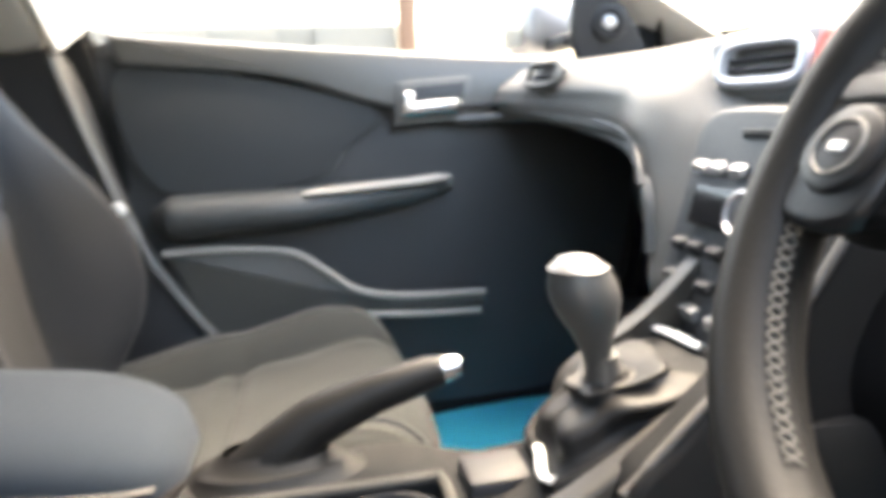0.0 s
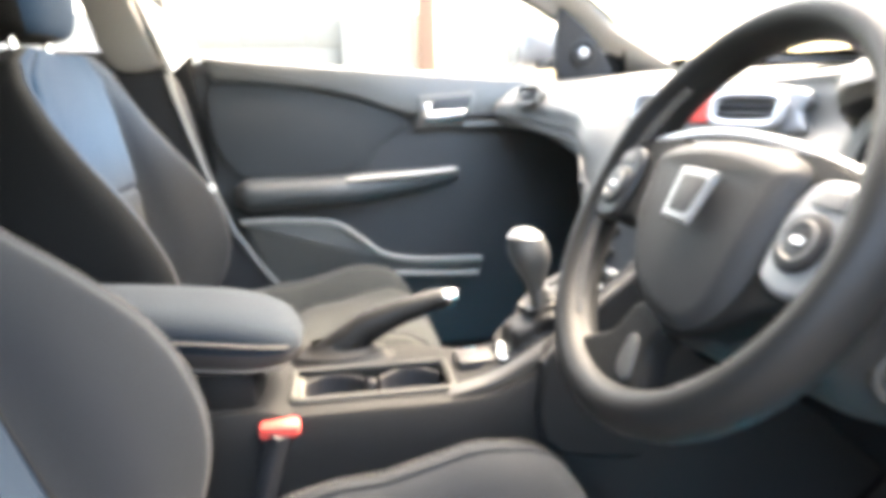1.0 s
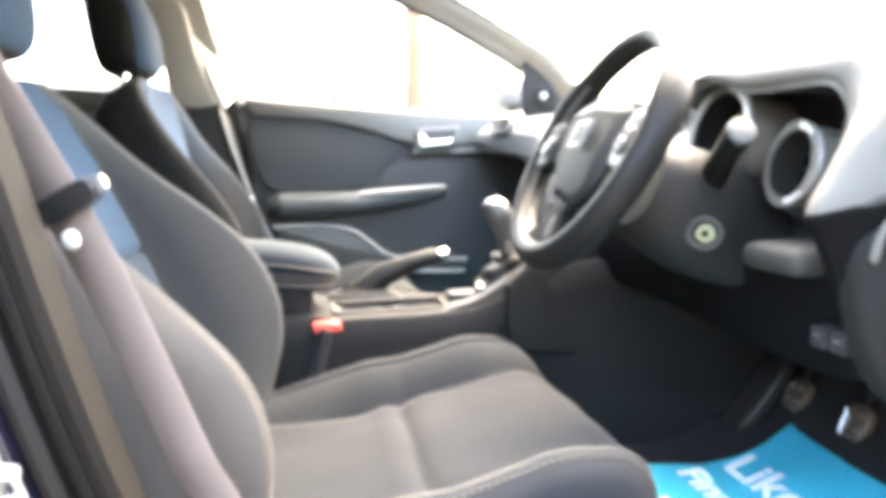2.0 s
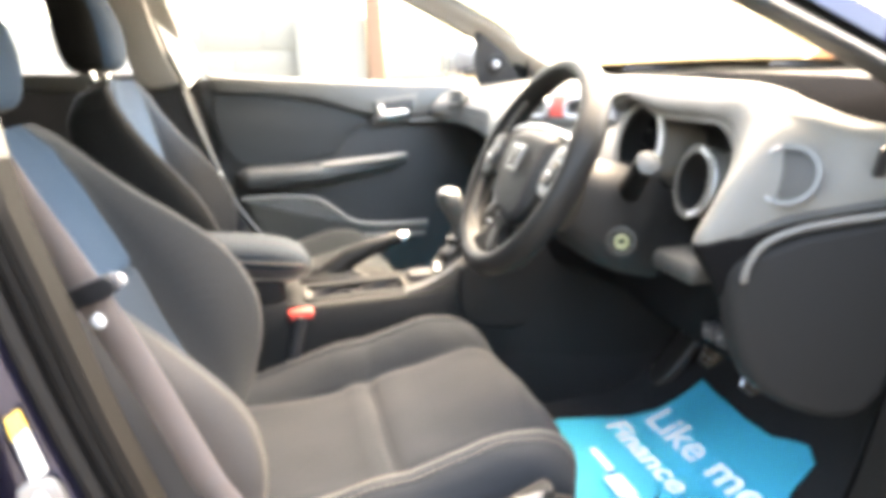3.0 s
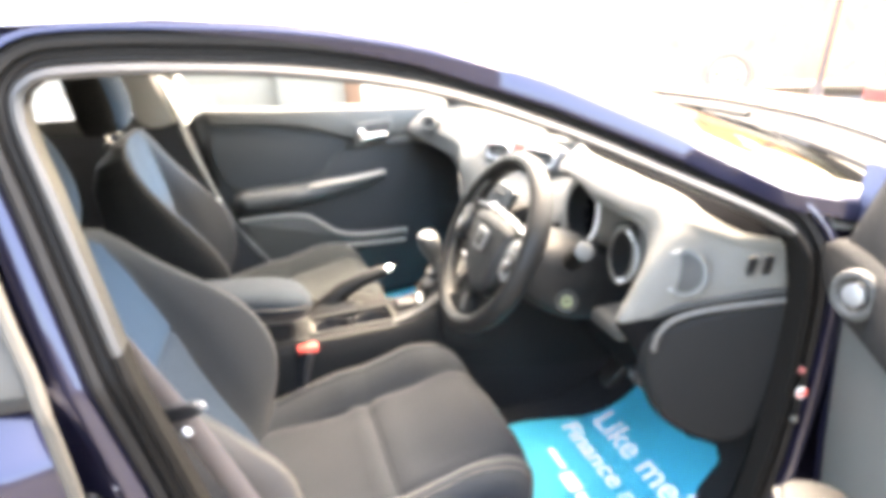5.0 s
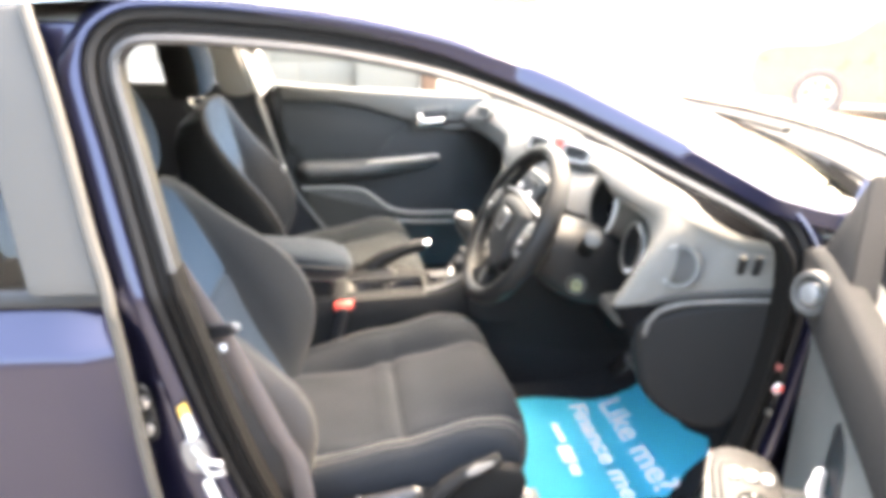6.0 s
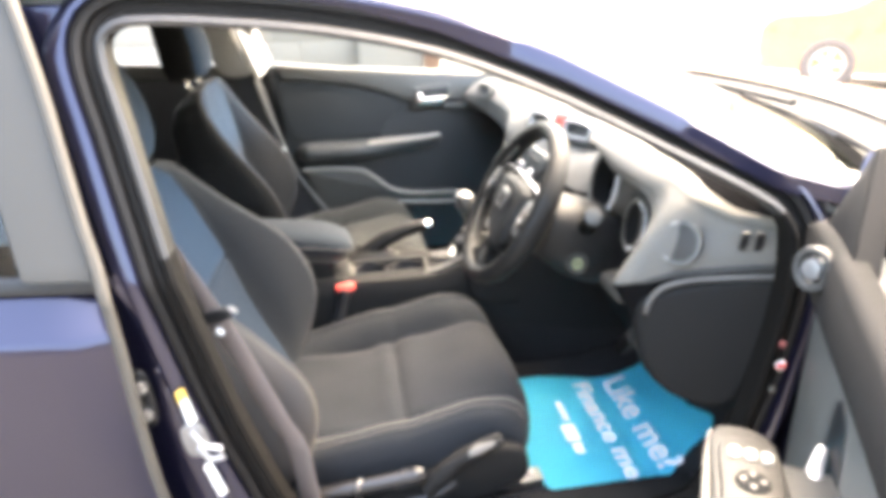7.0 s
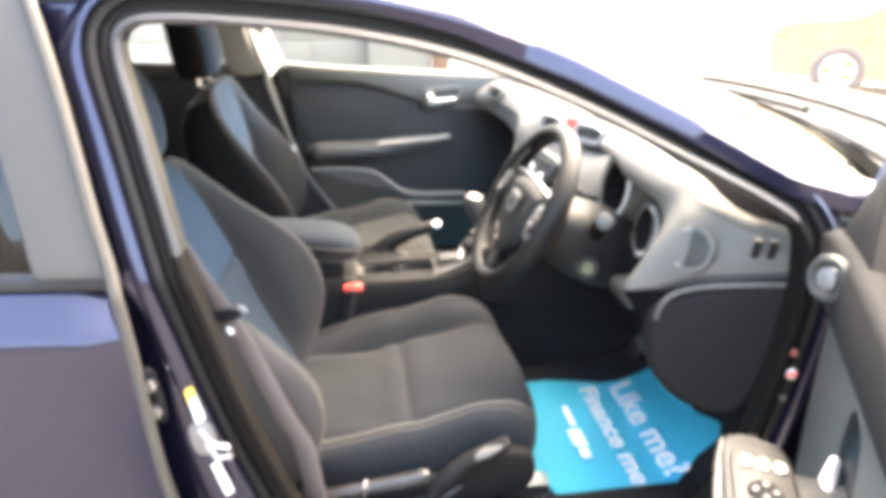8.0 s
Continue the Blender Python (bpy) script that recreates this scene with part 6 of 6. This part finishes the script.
part("stop_button", disc((-0.492, -0.674, 0.782), (-0.45, -0.85, -0.1), 0.0065, 0.005, 14), WHITE, beltthing, "white stop button")

# ---- paper mats and pedals ----
def floor_z(x):
    return float(np.interp(x, [-1.75, -0.2, 0.12, 0.28, 0.48, 0.62], [0.3, 0.3, 0.315, 0.325, 0.395, 0.5]))


def paper_mat(name, x0, x1, y0, y1, label, taper=0.0):
    m = thing(name, label, "floor mat")
    rows = []
    for k in np.linspace(0, 1, 34):
        row = []
        for t in np.linspace(0, 1, 28):
            front, near, inner = x1, y0, y1
            if y0 < 0:
                front = float(np.interp(t, [0, 0.12, 0.3, 0.5, 0.75, 1], [0.43, 0.45, 0.42, 0.418, 0.43, 0.441]))
            x = x0 + (front - x0) * k
            if y0 < 0:
                near = float(np.interp(x, [0.02, 0.3, 0.37, 0.43], [-0.622, -0.627, -0.572, -0.545]))
                inner = float(np.interp(x, [0.02, 0.15, 0.25, 0.33, 0.38, 0.44], [-0.205, -0.212, -0.238, -0.264, -0.262, -0.246]))
            cut = 0.07 * max(0, 1 - (x - x0) / 0.2) * max(0, 1 - t / 0.35) if y0 < 0 else 0
            row.append((x + 0.02 * (t - 0.5) * (1 - k) + cut, near + (inner - near) * t + 0.004 * math.sin(9 * x), floor_z(x) + 0.008 + 0.004 * math.sin(7 * t + 11 * x)))
        rows.append(row)
    top = grid(rows)
    r = bmesh.ops.solidify(top, geom=top.faces[:], thickness=0.0015)
    part("sheet", top, MAT_TEAL, m, "turquoise printed paper")
    return m


dmat = paper_mat("paper_mat", 0.02, 0.5, -0.612, -0.22, "turquoise printed paper mat on the driver's floor")
paper_mat("paper_mat", -0.02, 0.45, 0.25, 0.69, "turquoise paper mat in the passenger footwell")


def print_text(words, size, x, y, parent):
    c = bpy.data.curves.new("print", "FONT")
    c.body, c.size, c.extrude, c.align_x = words, size, 0.0004, "LEFT"
    c.offset = 0.0012
    tmp = bpy.data.objects.new("print", c)
    scene.collection.objects.link(tmp)
    me = bpy.data.meshes.new_from_object(tmp.evaluated_get(bpy.context.evaluated_depsgraph_get()))
    bpy.data.objects.remove(tmp)
    bm = bmesh.new()
    bm.from_mesh(me)
    bmesh.ops.triangulate(bm, faces=bm.faces[:])
    # one part a letter: pieces above one another belong together
    left, groups = set(bm.verts), []
    while left:
        todo, piece = [left.pop()], []
        while todo:
            v = todo.pop()
            piece.append(v)
            for e in v.link_edges:
                o = e.other_vert(v)
                if o in left:
                    left.remove(o)
                    todo.append(o)
        lo, hi = min(v.co.x for v in piece), max(v.co.x for v in piece)
        for g in groups:
            if min(hi, g[1]) - max(lo, g[0]) > 0.5 * min(hi - lo, g[1] - g[0]):
                g[0], g[1] = min(lo, g[0]), max(hi, g[1])
                g[2].extend(piece)
                break
        else:
            groups.append([lo, hi, piece])
    for lo, hi, piece in sorted(groups, key=lambda g: g[0]):
        own, seen = bmesh.new(), {}
        for v in piece:
            px, py = x + v.co.y * 0.78, y - v.co.x * 1.03
            seen[v] = own.verts.new((px, py, floor_z(px) + 0.016 + v.co.z))
        for f in {f for v in piece for f in v.link_faces}:
            own.faces.new([seen[v] for v in f.verts])
        part("letter", own, MAT_WHITE, parent, smooth=False)
    bm.free()


print_text("Like me?", 0.09, 0.292, -0.285, dmat)
print_text("Finance me", 0.073, 0.222, -0.268, dmat)
for x0, x1, y0, y1 in ((0.16, 0.172, -0.4, -0.33), (0.145, 0.175, -0.47, -0.415), (0.15, 0.17, -0.51, -0.48)):
    part("print_bar", box(x0, x1, y0, y1, floor_z(x0) + 0.012, floor_z(x0) + 0.0165, 0.001), MAT_WHITE, dmat)
for i, (y, x) in enumerate(((-0.2, 0.5), (-0.33, 0.5), (-0.44, 0.52))):
    pedal = thing("pedal", "scuffed metal foot pedal with studs", "pedal", group="pedals")
    part("pad", slab(even(curve([(-0.018, -0.026), (0.019, -0.026), (0.022, 0.02), (-0.021, 0.02)], 4, True), 28, True), lambda u, v, w: (x + 0.5 * v - w * 0.8, y + u, 0.412 + v + w * 0.5), 0.014, 0.004), WORN, pedal, "scuffed brownish metal pad")
    for a in (-0.009, 0.01):
        for b in (-0.012, 0.01):
            part("pad_stud", disc((x + 0.5 * b - 0.0112, y + a, 0.412 + b + 0.007), (-0.85, 0, 0.5), 0.0045, 0.003, 12), ALLOY, pedal, "metal stud")
    part("pad_edge", tube([(x + 0.5 * v - 0.012, y + u, 0.412 + v + 0.007) for u, v in ((-0.016, -0.024), (0.016, -0.024), (0.019, 0.012))], 0.0025, 6), ALLOY, pedal, "bright worn edge")
    part("pedal_arm", tube([(x + 0.01, y, 0.44), (x + 0.06, y, 0.55), (x + 0.07, y, 0.7)], 0.007, 8), RUBBER, pedal)
rest = thing("footrest", "dark brown vinyl footrest on the toe board", "footrest")
part("rest_pad", slab(even(curve([(-0.03, 0.0), (0.03, 0.0), (0.034, 0.13), (-0.026, 0.13)], 4, True), 36, True), lambda u, v, w: (0.4 + 0.6 * v + 0.2 * u - w, -0.172 + u - 0.1 * v, 0.355 + 0.78 * v + w * 0.6), 0.018, 0.006), LIP_BROWN, rest)

# ---- orange car in the yard ----
oc = thing("orange_car", "orange hatchback parked in the bright yard", "car")
OX, OY = 6.5, 5.1


def oc_pt(u, v, w):
    return (OX + 0.78 * u + 0.62 * w, OY - 0.62 * u + 0.78 * w, GROUND_Z + v)


prof = curve([(-2.0, 0.35), (-2.05, 0.6), (-1.9, 0.85), (-1.1, 0.95), (-0.5, 1.35), (0.6, 1.42), (1.5, 1.05), (1.95, 0.9), (2.0, 0.4), (1.7, 0.22), (-1.7, 0.22)], 6, True)
part("body", slab(even(prof, 80, True), lambda u, v, w: oc_pt(u, v, w), 1.6, 0.12, 4), ORANGE, oc, "orange painted body")
for u in (-1.25, 1.25):
    wh = part("wheel", disc(oc_pt(u, 0.31, 0.1), (-0.6, -0.8, 0), 0.31, 0.14, 36, 0.62), TYRE_HAZED, oc, "black tyre painted pale for haze")
    part("rim", disc(oc_pt(u, 0.31, 0.08), (-0.6, -0.8, 0), 0.2, 0.1, 30, 0.85), ALLOY, wh, "alloy rim")
    for k in range(5):
        a = k * 2 * math.pi / 5
        part("wheel_spoke", tube([oc_pt(u, 0.31, -0.03), oc_pt(u + 0.18 * math.cos(a), 0.31 + 0.18 * math.sin(a), -0.03)], 0.03, 6), ALLOY, wh)
pole = thing("leaning_pole", "thin leaning brown steel pole on a broad foot", "pole")
part("shaft", tube([(5.6, 4.5, 0.12), (5.64, 4.5, 0.4), (5.74, 4.5, 1.0), (5.84, 4.5, 1.6), (6.0, 4.5, 2.6)], [0.05, 0.042, 0.038, 0.036, 0.034], 12), POLE_BROWN, pole)
part("foot", tube([(5.575, 4.5, GROUND_Z), (5.585, 4.5, 0.1), (5.605, 4.5, 0.2)], [0.095, 0.075, 0.05], 14), POLE_BROWN, pole, "broad brown foot of the pole")
part("bracket", box(5.78, 5.95, 4.45, 4.55, 1.3, 1.42, 0.02), POD, pole, "pale bracket on the pole")
marker = thing("yard_marker", "small red board marker standing on the yard ground", "marker")
part("board", box(5.05, 5.08, 3.15, 3.42, 0.0, 0.32, 0.006), RED_PAINT, marker, "red board")
part("foot", box(4.95, 5.2, 3.2, 3.37, GROUND_Z, 0.0, 0.01), RUBBER, marker, "black rubber foot")
# blocks of the yard wall
rng = random.Random(4)
block_mesh = None
course = 0.225
for r in range(7):
    z = GROUND_Z + 0.004 + r * course
    for k in range(8):
        x = 0.2 - 0.45 * k - (0.225 if r % 2 else 0) - 0.35
        if block_mesh is None:
            b = part("block", box(-0.2175, 0.2175, -0.006, 0.006, -0.1, 0.1, 0.003), BLOCK, wall)
            block_mesh = b.data
        else:
            b = new("block", block_mesh)
            b.parent = wall
        b.matrix_basis = pose(x, 4.2995 + rng.uniform(-0.002, 0.002), z + 0.1125)
